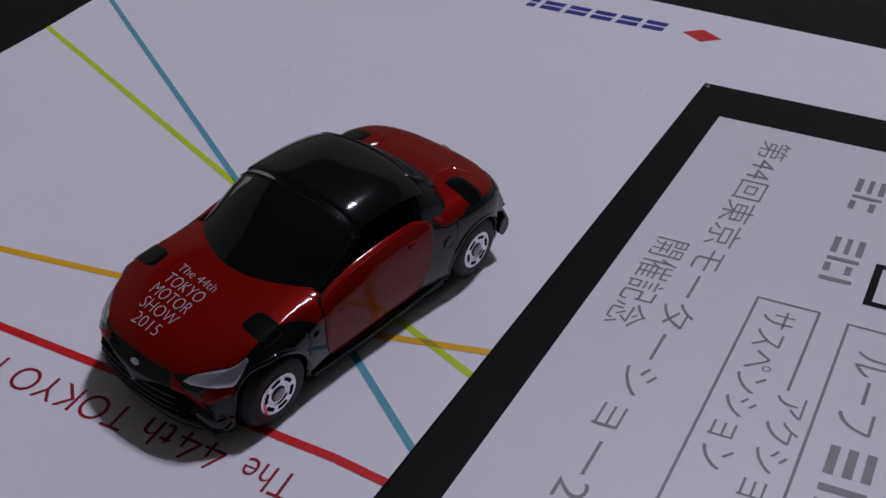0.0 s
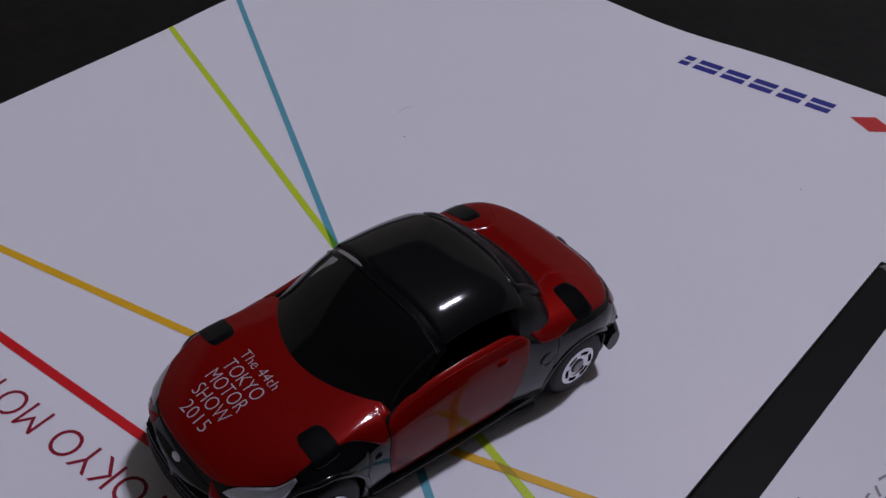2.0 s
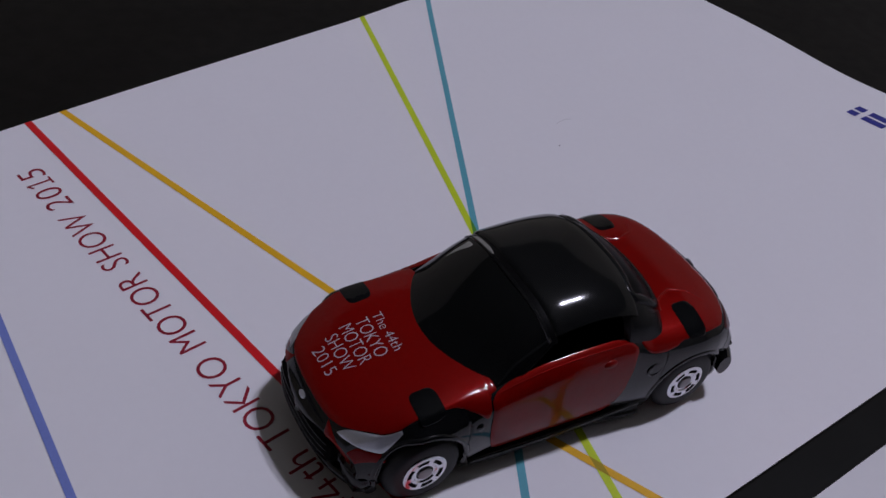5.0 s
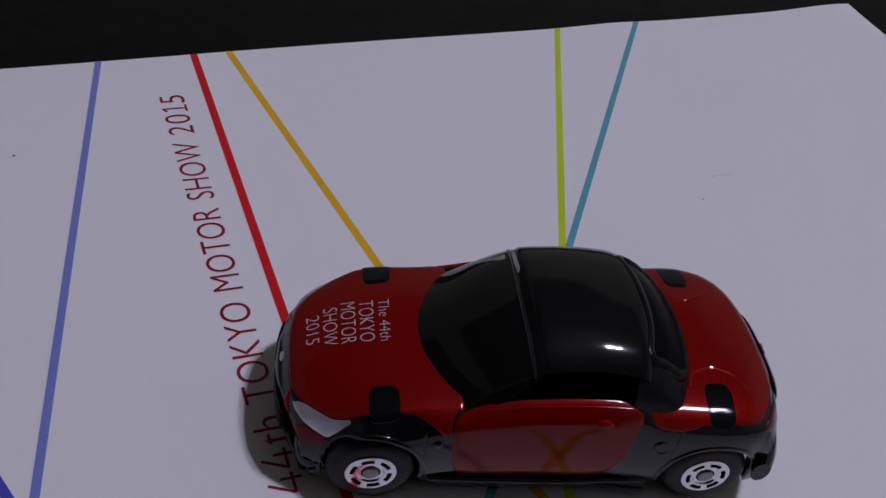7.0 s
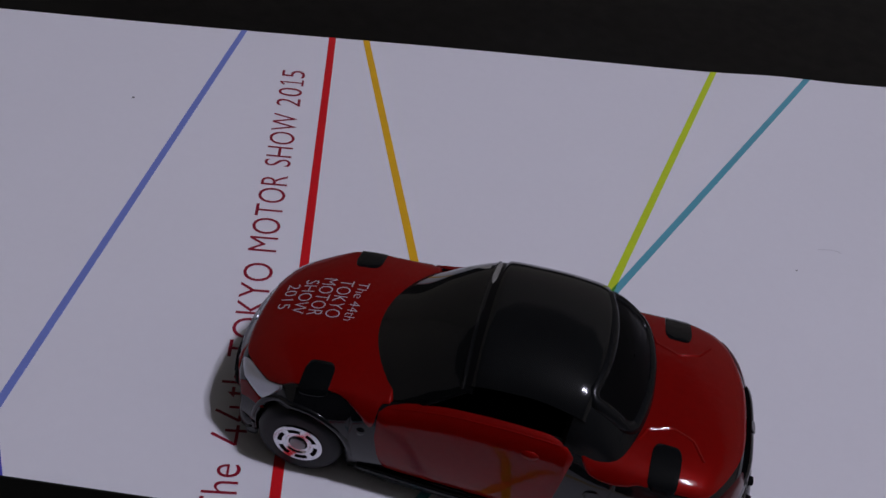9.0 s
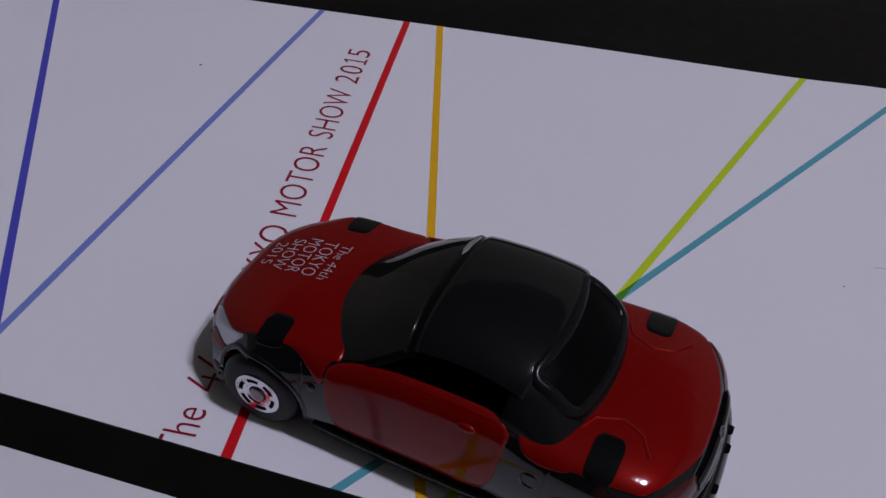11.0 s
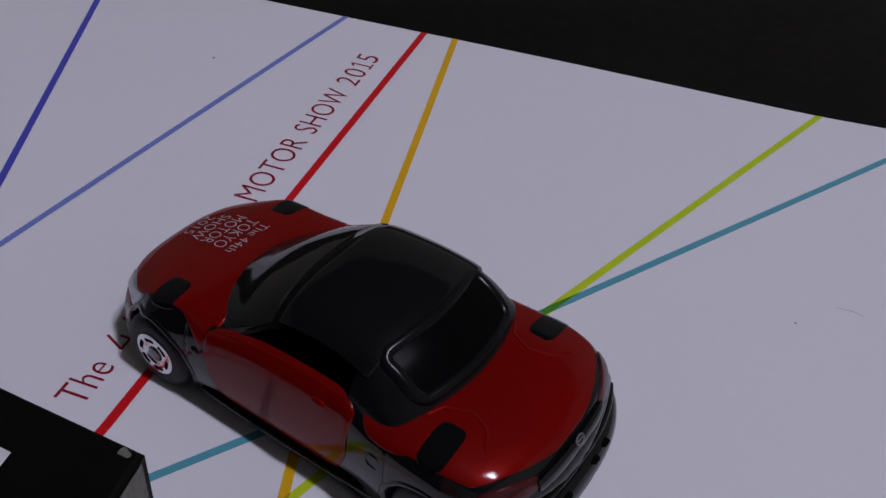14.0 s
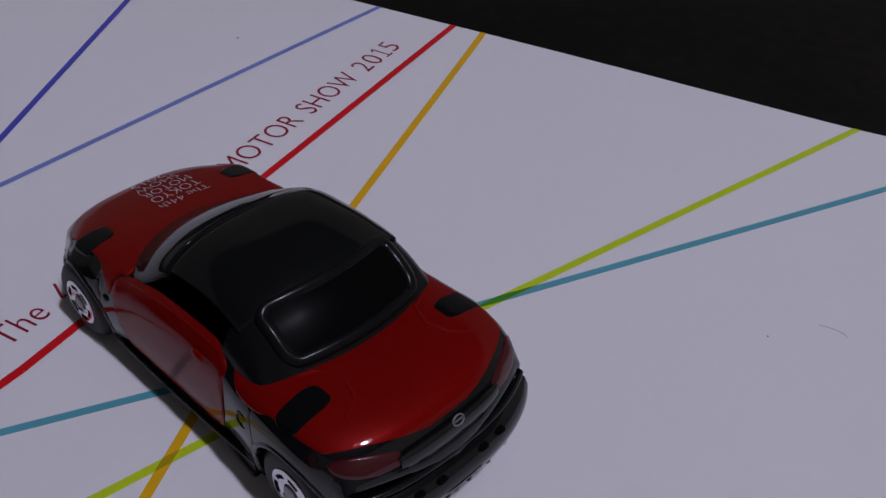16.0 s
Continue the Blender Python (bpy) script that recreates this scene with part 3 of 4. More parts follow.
def cheek_bm(sd):
    bm = bmesh.new()
    rows = []
    for i in range(15):
        f = i / 14
        row = []
        for j in range(13):
            g = j / 12
            y0 = 5.2 + 1.6 * (1 - g)
            y = y0 + (9.5 - y0) * f
            z = 6.3 + (10.05 - 0.55 * (y - 5.2) - 6.3) * g - 0.15 * f
            p, n = nose_hit(sd * y, z)
            edge = i in (0, 14) or j in (0, 12)
            row.append(bm.verts.new((p + n * (0.02 if edge else 0.12)) * MM))
        rows.append(row)
    for p, q in zip(rows, rows[1:]):
        for j in range(12):
            bm.faces.new((p[j], p[j + 1], q[j + 1], q[j]))
    bmesh.ops.recalc_face_normals(bm, faces=bm.faces[:])
    return bm


for sd in (-1, 1):
    part("headlight", panel_bm(-30.4, -24.0, spline([(-30.4, 0.76), (-30, 0.60), (-29.3, 0.50), (-28, 0.445), (-26.5, 0.475), (-24.0, 0.55)]), spline([(-30.4, 0.82), (-29.6, 0.80), (-28, 0.715), (-26.2, 0.64), (-24.0, 0.61)]), 0.2, sides=(sd,), nu=26, nv=8, depth=0.5), M_SILVER, car, "silver painted headlight")
    part("bumper_corner", panel_bm(-30.9, -28.2, spline([(-30.9, 0.40), (-28.2, 0.37)]), spline([(-30.9, 0.58), (-30.1, 0.56), (-29.3, 0.49), (-28.2, 0.44)]), 0.1, sides=(sd,), nu=20, nv=8), M_RED, car, "glossy red bumper corner")
    part("bumper_cheek", cheek_bm(sd), M_RED, car, "glossy red cheek beside the grille")
    part("tail_light", panel_bm(26.7, 29.0, spline([(26.7, 0.55), (27.5, 0.52), (28.3, 0.56), (28.8, 0.68), (29.0, 0.78)]), spline([(26.7, 0.60), (27.2, 0.69), (27.9, 0.82), (28.5, 0.90), (29.0, 0.90)]), 0.18, sides=(sd,), nu=12, nv=8, depth=0.5), M_TAIL, car, "dark red tail light")

# wheels
tyre_prof = [(2.7, 0.2), (2.9, -0.1), (3.9, -0.15), (4.35, 0.0), (4.75, 0.35), (5.0, 0.9), (5.0, 2.6), (4.75, 3.1), (4.0, 3.3), (2.5, 3.3)]


def slot_bm(r0, r1, a0, a1, y0, y1, seg=6):
    bm = bmesh.new()
    loops = []
    for y in (y0, y1):
        outer = [(r1 * math.cos(a0 + (a1 - a0) * k / seg), r1 * math.sin(a0 + (a1 - a0) * k / seg)) for k in range(seg + 1)]
        inner = [(r0 * math.cos(a0 + (a1 - a0) * k / seg), r0 * math.sin(a0 + (a1 - a0) * k / seg)) for k in range(seg, -1, -1)]
        loops.append([bm.verts.new((x, y, z)) for x, z in outer + inner])
    n = len(loops[0])
    for k in range(n):
        bm.faces.new((loops[0][k], loops[0][(k + 1) % n], loops[1][(k + 1) % n], loops[1][k]))
    bm.faces.new(loops[0])
    bm.faces.new(loops[1])
    bmesh.ops.recalc_face_normals(bm, faces=bm.faces[:])
    return bm


def scaled(bm, k):
    for v in bm.verts:
        v.co *= k
    return bm


for wx in (-WHEEL_X, WHEEL_X):
    for sd in (-1, 1):
        wheel = part("wheel", scaled(lathe_bm(tyre_prof, 56), MM), M_TYRE, car, "black tyre with a slotted chrome rim")
        wheel.matrix_basis = pose(wx * MM, sd * 12.85 * MM, AXLE_Z * MM, 0, 0, 0 if sd < 0 else 180) @ pose(0, 0, 0, 0, 17 if wx < 0 else 48, 0)
        part("rim", scaled(lathe_bm([(2.85, 0.5), (2.85, -0.2), (2.68, -0.3), (1.55, -0.28), (1.38, -0.1), (1.1, -0.1), (1.1, 0.6)], 48), MM), M_CHROME, wheel, "bright chrome rim")
        part("hub_cap", scaled(lathe_bm([(0.9, 0.0), (0.9, -0.3), (0.72, -0.4), (0.2, -0.42)], 28), MM), M_HUB, wheel, "dull grey hub cap")
        for k in range(6):
            mid = 2 * math.pi * k / 6
            part("slot", scaled(slot_bm(1.84, 2.34, mid - 0.34, mid + 0.34, -0.32, -0.2), MM), M_DARK, wheel)

# nose, tail and sides
def nose_x(y):
    return -30.6 + 4.4 * (abs(y) / 13) ** 2.6


def tail_x(y):
    return 29.6 - 2.8 * (abs(y) / 13) ** 2.6


def bar_bm(f, z, y1, rx, rz, n=36):
    """A rounded bar that follows the plan curve f across the car."""
    bm = bmesh.new()
    rings = []
    for i in range(n + 1):
        y = -y1 + 2 * y1 * i / n
        fade = 1 - 0.3 * (abs(y) / y1) ** 8
        rings.append([bm.verts.new(((f(y) + rx * math.cos(a) * fade) * MM, y * MM, (z + rz * math.sin(a) * fade) * MM)) for a in [2 * math.pi * k / 12 for k in range(12)]])
    for p, q in zip(rings, rings[1:]):
        for k in range(12):
            bm.faces.new((p[k], p[(k + 1) % 12], q[(k + 1) % 12], q[k]))
    bm.faces.new(rings[0])
    bm.faces.new(rings[-1])
    bmesh.ops.recalc_face_normals(bm, faces=bm.faces[:])
    return bm


def handle_bm(sd):
    """A low rounded handle lying on the door's shoulder."""
    bm = bmesh.new()
    bmesh.ops.create_uvsphere(bm, u_segments=20, v_segments=12, radius=1)
    base, n = shell(5.3, 0.45, sd), shell_n(5.3, 0.45, sd)
    up = n.cross(Vector((1, 0, 0))).normalized()
    for v in bm.verts:
        v.co = (base + n * (0.12 + 0.36 * v.co.z) + Vector((1, 0, 0)) * 1.05 * v.co.x + up * (0.6 * v.co.y)) * MM
    return bm


def skirt_bm(sd):
    """The sill's lower moulding, which swells up towards the rear wheel."""
    bm = bmesh.new()
    rings = []
    for i in range(41):
        x = -12.4 + 25.4 * i / 40
        up = 2.3 + 2.6 * smoothstep(7.5, 13, x) + 0.5 * smoothstep(-10, -13, x)
        out = 11.7 + 0.3 * smoothstep(-12.4, -8, x) + 0.7 * smoothstep(6, 13, x)
        prof = [(10.6, 1.0), (out - 0.35, 0.95), (out, 1.25), (out, 1.75), (out - 0.25, 1.95), (out - 0.35, up - 0.3), (out - 0.6, up), (11.0, up + 0.15)]
        rings.append([bm.verts.new((x * MM, sd * y * MM, z * MM)) for y, z in prof])
    for p, q in zip(rings, rings[1:]):
        for k in range(8):
            bm.faces.new((p[k], p[(k + 1) % 8], q[(k + 1) % 8], q[k]))
    bm.faces.new(rings[0])
    bm.faces.new(rings[-1])
    bmesh.ops.recalc_face_normals(bm, faces=bm.faces[:])
    return bm


def pod_bm(sd):
    """The rounded lower corner of the front bumper."""
    bm = bmesh.new()
    bmesh.ops.create_uvsphere(bm, u_segments=28, v_segments=18, radius=1)
    for v in bm.verts:
        c = [math.copysign(abs(a) ** 0.75, a) for a in v.co]
        v.co = ((-26.0 + 2.3 * c[0] + 0.25 * c[1] * sd) * MM, (sd * 8.9 + 2.4 * c[1]) * MM, (3.7 + 1.7 * c[2]) * MM)
    return bm


for sd in (-1, 1):
    part("bumper_pod", pod_bm(sd), M_CLAD, car, "rounded black lower bumper corner")
part("front_lip", bar_bm(lambda y: nose_x(y) + 1.6, 2.7, 11.4, 1.0, 0.8), M_CLAD, car, "black front lip")
grille = part("grille", bar_bm(lambda y: nose_x(y) + 0.55, 6.2, 7.4, 0.8, 2.5), M_DARK, car, "black front grille")
for gz in (4.6, 5.6, 6.6, 7.6):
    part("slat", bar_bm(lambda y: nose_x(y) - 0.15 + 0.04 * (gz - 6.2) ** 2, gz, 6.9, 0.14, 0.14), M_CLAD, grille)
part("rear_bumper", bar_bm(lambda y: tail_x(y) - 0.3, 5.9, 13.1, 1.65, 2.3), M_CLAD, car, "black rear bumper")
part("tail_garnish", bar_bm(lambda y: tail_x(y) - 0.75, 11.3, 6.6, 0.6, 1.4), M_BLACK, car, "gloss black tail garnish")
part("number_recess", bar_bm(lambda y: tail_x(y) + 0.9, 5.6, 3.0, 0.4, 0.8), M_DARK, car, "dark recess in the rear bumper")
part("bumper_rib", bar_bm(lambda y: tail_x(y) - 0.15, 9.0, 12.2, 0.45, 0.35), M_CLAD, car, "black ledge above the rear bumper")
for ny in (-5.6, -2.9, 2.9, 5.6):
    part("notch", scaled(box_bm(-0.5, 0.5, -0.55, 0.55, -0.28, 0.28, 0.12), MM), M_DARK, car, "dark notch in the rear bumper").location = ((tail_x(ny) + 0.75) * MM, ny * MM, 7.5 * MM)
for ny in (-7.5, -4.5, -1.5, 1.5, 4.5, 7.5):
    part("diffuser_fin", scaled(box_bm(-1.2, 0.3, -0.3, 0.3, -0.9, 0.9, 0.12), MM), M_CLAD, car).location = ((tail_x(ny) + 0.3) * MM, ny * MM, 3.9 * MM)
for ey in (-4.6, 4.6):
    pipe = part("exhaust_pipe", scaled(lathe_bm([(0.75, 0), (0.75, -1.6), (0.55, -1.6), (0.5, -1.0)], 20), MM), M_CLAD, car, "black exhaust stub")
    pipe.matrix_basis = pose(27.9 * MM, ey * MM, 3.6 * MM, 0, 0, 90)
for sd in (-1, 1):
    part("sill", tube_bm([(x * MM, sd * (12.1 + 0.2 * math.cos(x / 9)) * MM, (2.75 + 0.012 * abs(x)) * MM) for x in range(-13, 14)], 0.36 * MM, 10), M_BLACK, car, "black side sill")
    part("door_handle", handle_bm(sd), M_RED, car, "red moulded door handle")
    part("door_crease", tube_bm([(shell(-10.2 + 18.4 * k / 30, 0.595, sd) + shell_n(-10.2 + 18.4 * k / 30, 0.595, sd) * 0.13) * MM for k in range(31)], 0.14 * MM, 8), M_RED, car, "raised red crease along the door")
    part("side_skirt", skirt_bm(sd), M_SKIRT, car, "black moulded side skirt")
    part("fuel_cap", scaled(lathe_bm([(1.15, 0.3), (1.15, -0.12), (0.95, -0.2), (0.85, -0.08), (0.2, -0.08)], 24), MM), M_CLAD, car, "round black cap").matrix_basis = pose(12.9 * MM, sd * 13.0 * MM, 10.3 * MM, 0, 0, 0 if sd < 0 else 180)
    part("side_indicator", scaled(lathe_bm([(0.5, 0.3), (0.5, -0.2), (0.35, -0.32), (0.1, -0.34)], 16), MM), M_BLACK, car).matrix_basis = pose(-12.9 * MM, sd * 12.75 * MM, 10.0 * MM, 0, 0, 0 if sd < 0 else 180)

# flared lips round the wheel arches
for wx in (-WHEEL_X, WHEEL_X):
    for sd in (-1, 1):
        arc = []
        for k in range(25):
            a = math.radians(-14 + 208 * k / 24)
            x, z = wx + (ARCH_R + 0.35) * math.cos(a), AXLE_Z + (ARCH_R + 0.35) * math.sin(a)
            xs = x
            for _ in range(8):
                p = shell(xs, s_of_z(xs, max(z, 2.4)), sd)
                xs += x - p.x
            arc.append((p.x * MM, (p.y - sd * 0.3) * MM, max(z, 2.2) * MM))
        part("arch_lip", tube_bm(arc, 0.46 * MM, 10), M_CLAD, car, "black wheel arch lip")

# badges
badge_spot, badge_normal = nose_hit(0.0, 9.0)
badge_place = pose(badge_spot.x * MM, 0, badge_spot.z * MM, 0, 0, -90) @ pose(0, 0, 0, -35, 0, 0) @ Matrix.Diagonal((1.15, 1, 0.62, 1))
part("badge", scaled(lathe_bm([(0.6, 0), (0.6, -0.12), (0.4, -0.2), (0.1, -0.2)], 24), MM), M_SILVER, car, "silver oval nose badge").matrix_basis = badge_place
ring_pts = [(0.7 * math.cos(a) * MM, 0, 0.5 * math.sin(a) * MM) for a in [2 * math.pi * k / 28 for k in range(28)]]
emblem = part("emblem", tube_bm(ring_pts, 0.10 * MM, 8, True), M_HUB, car, "silver ring emblem on the tail")
emblem.matrix_basis = pose(29.15 * MM, 0.4 * MM, 12.55 * MM, -30, 0, 90)
part("bar", scaled(box_bm(-0.55, 0.55, -0.08, 0.08, -0.1, 0.1, 0.05), MM), M_HUB, emblem)


# pressed ridges on the rear deck
def skin_at(x, y, lift, f=shell):
    """The skin above the plan point (x, y), in mm."""
    sd = 1 if y >= 0 else -1
    xs, lo = x, 0.5
    for _ in range(4):
        lo, hi = 0.02, 0.9999
        for _ in range(26):
            m = (lo + hi) / 2
            if f(xs, m).y > abs(y):
                lo = m
            else:
                hi = m
        xs += x - f(xs, lo).x
    return f(xs, lo, sd) + shell_n(xs, lo, sd, f) * lift


for sd in (-1, 1):
    path = [(15.9, 8.2), (16.8, 6.4), (19.4, 5.4), (21.8, 6.3), (23.4, 8.8)]
    dense = []
    for (ax, ay), (bx, by) in zip(path, path[1:]):
        dense += [(ax + (bx - ax) * k / 6, ay + (by - ay) * k / 6) for k in range(6)]
    part("deck_ridge", tube_bm([skin_at(x, sd * y, 0.0) * MM for x, y in dense], 0.27 * MM, 8), M_RED, car, "pressed ridge in the red deck")

# rear window: a dark pane inside a moulded frame
RW = []
for k in range(80):
    # a rectangle with rounded corners, walked round its edge
    f = k / 20 % 1
    side_no = k // 20
    cx, cy, r = 1.4, 6.9, 1.3
    turn = side_no * math.pi / 2
    corner = [(cx, cy), (-cx, cy), (-cx, -cy), (cx, -cy)][side_no]
    if f < 0.5:
        a = turn + math.pi * f
        px, py = corner[0] + r * math.cos(a), corner[1] + r * math.sin(a)
    else:
        nxt = [(cx, cy), (-cx, cy), (-cx, -cy), (cx, -cy)][(side_no + 1) % 4]
        g = 2 * f - 1
        a = turn + math.pi / 2
        px, py = corner[0] + (nxt[0] - corner[0]) * g + r * math.cos(a), corner[1] + (nxt[1] - corner[1]) * g + r * math.sin(a)
    RW.append((13.75 + px, py))


def rw_point(x, y, lift):
    return skin_at(x - 1.3 * (abs(y) / 8) ** 2, y, lift, cabin) * MM


part("window_rim", tube_bm([rw_point(x, y, -0.36) for x, y in RW], 0.84 * MM, 10, True), M_SURROUND, car, "gloss black rear window frame")
pane = bmesh.new()
rings = []
for f in (1.0, 0.75, 0.5, 0.25, 0.02):
    rings.append([pane.verts.new(rw_point(13.75 + (x - 13.75) * f, y * f, 0.06)) for x, y in RW])
for p, q in zip(rings, rings[1:]):
    for k in range(80):
        pane.faces.new((p[k], p[(k + 1) % 80], q[(k + 1) % 80], q[k]))
bmesh.ops.recalc_face_normals(pane, faces=pane.faces[:])
part("rear_window", pane, M_PANE, car, "smoked rear window")


# white print on the hood
def hood_point(x, y, lift):
    """The hood's skin above the plan point (x, y), in mm."""
    lo, hi = 1 / 3, 1.0
    sd = 1 if y >= 0 else -1
    xs = x
    for _ in range(4):
        lo, hi = 1 / 3, 1.0
        for _ in range(24):
            m = (lo + hi) / 2
            if shell(xs, m).y > abs(y):
                lo = m
            else:
                hi = m
        xs += x - shell(xs, lo).x
    return shell(xs, lo, sd) + shell_n(xs, lo, sd) * (0.16 + lift)


for words, x, size, y0, y1 in (("The 44th", -19.0, 1.3, 5.0, -1.5), ("TOKYO", -21.3, 1.75, 5.0, -1.4), ("MOTOR", -23.4, 1.75, 5.0, -1.4), ("SHOW", -25.4, 1.65, 4.5, -1.3), ("2015", -27.3, 1.5, 3.7, -0.6)):
    bm = fitted(text_bm(words, size, thin=0.018, fine=0.6), 0, y0 - y1)
    for v in bm.verts:
        v.co = hood_point(x + v.co.y, y0 - v.co.x, 0.05) * MM
    part("lettering", bm, M_WHITEINK, car, "white printed lettering on the hood")

# the car's true proportions: all but the round wheels take them over
PROPORTION = Matrix.Diagonal((0.94, 0.97, 0.93, 1))
for piece in car.children:
    if piece.name.startswith("wheel"):
        piece.location = PROPORTION @ piece.location
        piece.scale = (0.95, 0.95, 0.95)
    else:
        piece.data.transform(piece.matrix_basis.inverted() @ PROPORTION @ piece.matrix_basis)
        for small in piece.children:
            small.data.transform(piece.matrix_basis.inverted() @ PROPORTION @ piece.matrix_basis)

# ---- card box beside the car ----
BOX_O, BOX_U, BOX_V, BOX_H = Vector((14.2, -40.1)), Vector((-0.991, -0.134)).normalized(), Vector((0.30, -0.954)).normalized(), 41.6
toy_box = thing("card_box", "black card box with white printed label beside the toy car", "box", (0, 0, 0))
BOX_L, BOX_D = 79.0, 41.0


def box_pt(u, v, z):
    p = BOX_O + u * BOX_U + v * BOX_V
    return Vector((p.x, p.y, z)) * MM


def face_bm(quads):
    bm = bmesh.new()
    for quad in quads:
        bm.faces.new([bm.verts.new(p) for p in quad])
    return bm


def box_body():
    bm = bmesh.new()
    c = 0.3
    levels = [(0.0, 0.2), (0.0, BOX_H - c), (c * 0.4, BOX_H - c * 0.3), (c, BOX_H)]
    rings = []
    for inset, z in levels:
        rings.append([bm.verts.new(box_pt(u, v, z)) for u, v in ((inset, inset), (BOX_L - inset, inset), (BOX_L - inset, BOX_D - inset), (inset, BOX_D - inset))])
    for p, q in zip(rings, rings[1:]):
        for k in range(4):
            bm.faces.new((p[k], p[(k + 1) % 4], q[(k + 1) % 4], q[k]))
    bm.faces.new(rings[0])
    bm.faces.new(rings[-1])
    bmesh.ops.recalc_face_normals(bm, faces=bm.faces[:])
    return bm


part("carton", box_body(), M_BOXBLACK, toy_box, "glossy black printed card", sharp=15)
E1 = 5.0
part("label_panel", face_bm([[box_pt(u, v, BOX_H + 0.04) for u, v in ((E1 + 1.9, E1 - 1.5), (BOX_L - E1, E1 - 1.5), (BOX_L - E1, BOX_D - E1), (E1 + 1.9, BOX_D - E1))]]), M_BOXWHITE, toy_box, "white printed label panel")

part("end_picture", face_bm([[box_pt(-0.04, v, z) for v, z in ((0.4, 1), (BOX_D - 0.4, 1), (BOX_D - 0.4, BOX_H - 0.7), (0.4, BOX_H - 0.7))]]), M_BOXGREY, toy_box, "dark grey printed end panel")
M_ENDRED = mat("red_printed_card", (0.42, 0.035, 0.02), 0.4, vary=0.12, grain=300)
part("red_print", face_bm([[box_pt(-0.08, v, z) for v, z in ((0.5, 2), (BOX_D - 6, 2), (BOX_D - 16, 27), (14, 36), (0.5, 37.6))]]), M_ENDRED, toy_box, "red printed picture area")
part("top_band", face_bm([[box_pt(-0.08, v, z) for v, z in ((0.5, BOX_H - 3.4), (BOX_D - 0.5, BOX_H - 3.4), (BOX_D - 0.5, BOX_H - 0.4), (0.5, BOX_H - 0.4))]]), M_CARDGREY, toy_box, "grey band along the top of the end panel")
part("pale_print", face_bm([[box_pt(-0.12, v, z) for v, z in ((9, 20), (14, 19), (16, 23), (13, 27), (9, 26))]]), M_BOXWHITE, toy_box, "pale printed patch")
# grey strips paint the light on the top edges' bevels; worn card at the corner
for (u0, v0), (u1, v1) in (((0.3, 0.3), (0.3, BOX_D - 0.3)), ((0.3, 0.3), (BOX_L - 0.3, 0.3))):
    part("lit_edge", tube_bm([box_pt(u0 + (u1 - u0) * k / 30, v0 + (v1 - v0) * k / 30, BOX_H - 0.22 + 0.03 * math.sin(k * 2.7)) for k in range(31)], 0.17 * MM, 6), M_BOXGREY, toy_box, "grey strip painted as light on the card edge")
part("worn_corner", tube_bm([box_pt(1.3, 0.5, BOX_H - 0.3), box_pt(0.75, 0.6, BOX_H - 0.32), box_pt(0.4, 0.6, BOX_H - 0.7)], 0.42 * MM, 8), M_CARDGREY, toy_box, "scuffed pale corner")
M_PRINT = mat("grey_black_print", (0.19, 0.19, 0.195), 0.5, vary=0.1, grain=3000)


def on_box(bm, u, v, lift=0.07):
    """Flat shapes laid on the label, reading along the box's long edge."""
    for w in bm.verts:
        p = (BOX_O + u * BOX_U + v * BOX_V) * MM + w.co.x * BOX_U + w.co.y * BOX_V
        w.co = (p.x, p.y, (BOX_H + lift) * MM)
    return bm


def frame_bm(u0, u1, v0, v1, t):
    return mark_bm([[(u0, v0), (u1, v0), (u1, v0 + t), (u0, v0 + t)], [(u0, v1 - t), (u1, v1 - t), (u1, v1), (u0, v1)],
                    [(u0, v0 + t), (u0 + t, v0 + t), (u0 + t, v1 - t), (u0, v1 - t)], [(u1 - t, v0 + t), (u1, v0 + t), (u1, v1 - t), (u1 - t, v1 - t)]])


for words, u0, u1, v, size in (("第44回東京モーターショー2015", 9.6, 63.5, 8.7, 2.1), ("開催記念", 29.2, 41.2, 5.5, 2.2),
                               ("サスペンション", 34.8, 52.0, 15.3, 2.0), ("アクション", 43.6, 56.5, 18.3, 1.9), ("ルーフ", 37.0, 45.5, 22.1, 2.4)):
    part("lettering", on_box(fitted(text_bm(words, 0.92 * size * MM, thin=0.006), 0, (u1 - u0) * MM), u0, v), M_PRINT, toy_box, "black printed lettering")
part("printed_frame", on_box(mark_bm([[(33.7, 14.2), (70, 14.2), (70, 14.4), (33.7, 14.4)], [(33.7, 14.4), (33.9, 14.4), (33.9, 18.8), (33.7, 18.8)], [(33.9, 18.6), (43.2, 18.6), (43.2, 18.8), (33.9, 18.8)]]), 0, 0), M_PRINT, toy_box, "thin printed outline")
part("printed_frame", on_box(frame_bm(34.2, 70.0, 20.7, 27.4, 0.2), 0, 0), M_PRINT, toy_box, "thin printed outline")
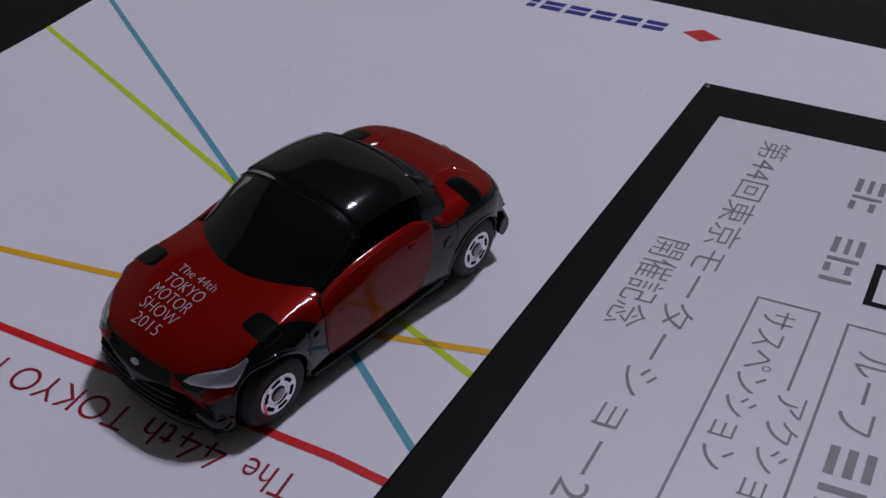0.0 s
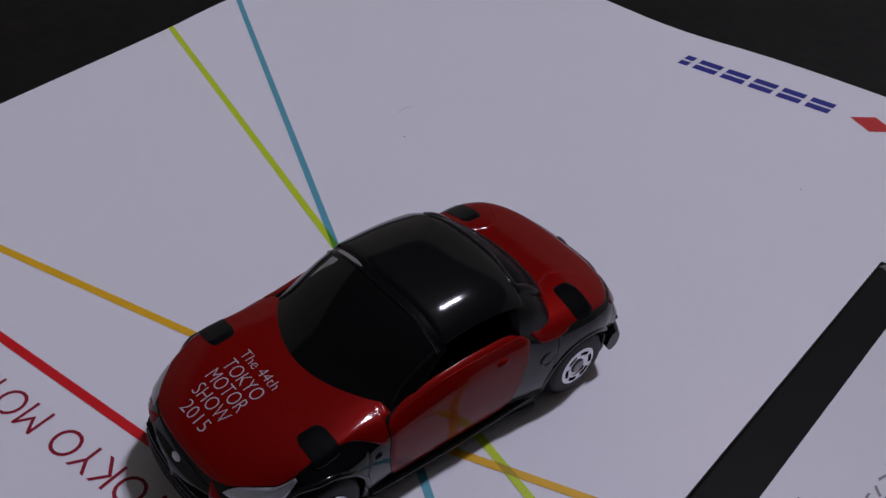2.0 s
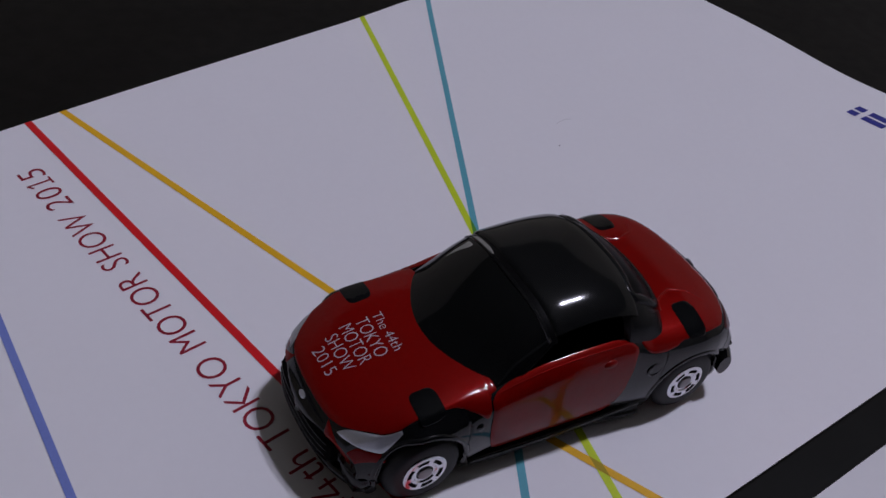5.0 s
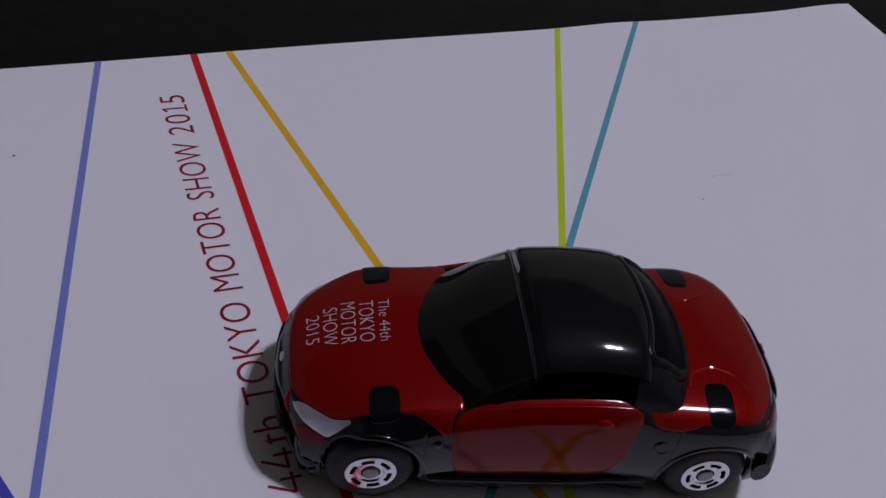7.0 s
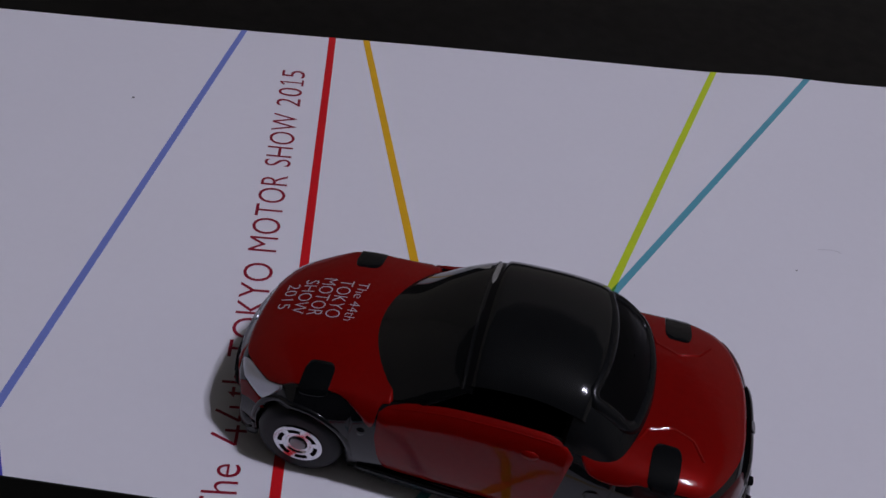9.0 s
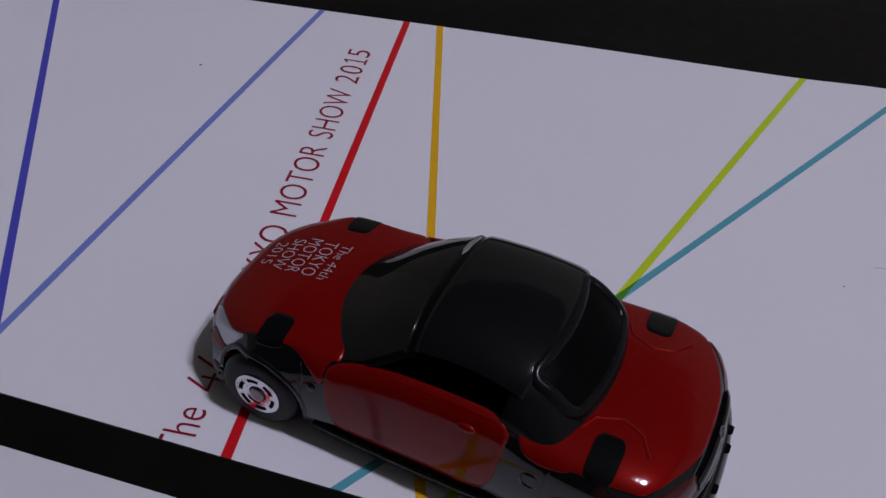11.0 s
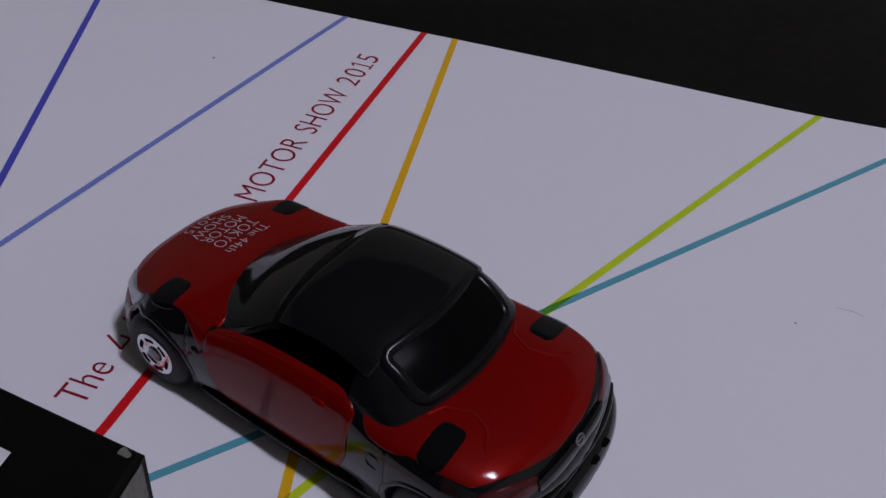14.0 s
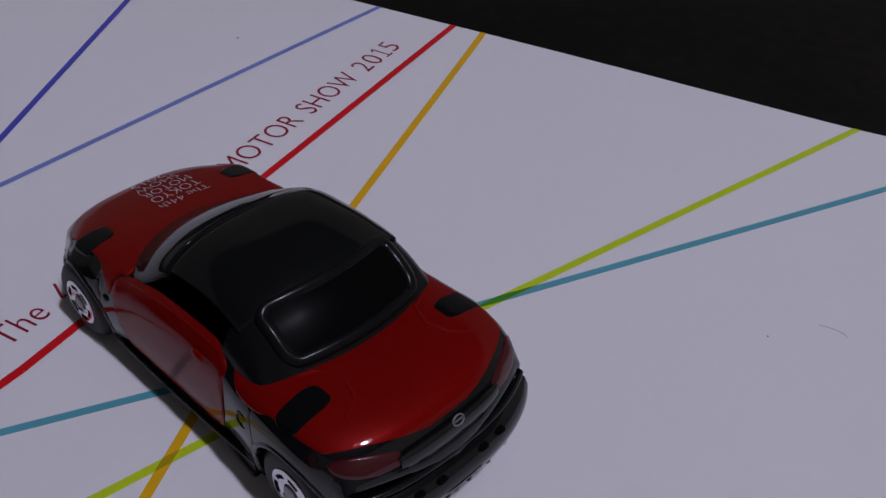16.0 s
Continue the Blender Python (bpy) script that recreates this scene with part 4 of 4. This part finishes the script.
part("printed_frame", on_box(frame_bm(25.6, 31.4, 21.2, 26.5, 0.6), 0, 0), M_BOXBLACK, toy_box, "thick black printed outline")
for u, v, w, h in ((12.8, 17.5, 2.4, 0.5), (12.8, 18.5, 2.4, 0.4), (12.8, 19.4, 2.4, 0.5), (15.8, 17.5, 0.5, 2.4), (16.8, 17.5, 1.4, 0.5), (16.8, 19.1, 1.4, 0.5),
                   (23.0, 17.6, 2.4, 0.5), (23.0, 18.6, 2.4, 0.4), (23.0, 19.5, 2.4, 0.5), (26.0, 17.6, 0.5, 2.4), (27.0, 17.6, 1.2, 0.5), (27.0, 19.2, 1.2, 0.5), (28.9, 17.6, 0.5, 2.4),
                   (47.0, 22.3, 2.6, 0.6), (47.0, 23.4, 2.6, 0.6), (47.0, 24.5, 2.6, 0.6), (50.5, 22.3, 0.6, 2.8), (51.8, 22.3, 1.6, 0.6), (51.8, 24.5, 1.6, 0.6), (55.0, 22.3, 2.6, 0.6), (55.0, 23.4, 2.6, 0.6), (55.0, 24.5, 2.6, 0.6)):
    part("print_bar", on_box(mark_bm([[(0, 0), (w, 0), (w, h), (0, h)]]), u, v), M_PRINT, toy_box)

# dust on the paper
for x, y, r in ((-66.4, 46.4, 0.2), (-56.1, -15.2, 0.22), (37.4, 42.8, 0.13), (83.1, -5.6, 0.12)):
    bm = bmesh.new()
    bmesh.ops.create_icosphere(bm, subdivisions=1, radius=r * MM)
    base = sheet_z(x * MM, y * MM)
    for v in bm.verts:
        v.co = (v.co.x * 1.3 + x * MM, v.co.y + y * MM, base + 0.35 * v.co.z + 0.0001)
    tagged(part("dust_speck", bm, M_SPECK), "tiny grey dust speck lying on the sheet", "dust", group="dust specks")
hair = [(40.9, 48.9), (41.9, 49.3), (42.9, 49.55), (43.8, 49.6), (44.4, 49.3)]
tagged(part("fibre", tube_bm([(x * MM, y * MM, 0.00012) for x, y in hair], 0.03 * MM, 6), mat("grey_fibre", (0.6, 0.58, 0.6), 0.8)), "short pale grey fibre lying on the paper", "fibre")
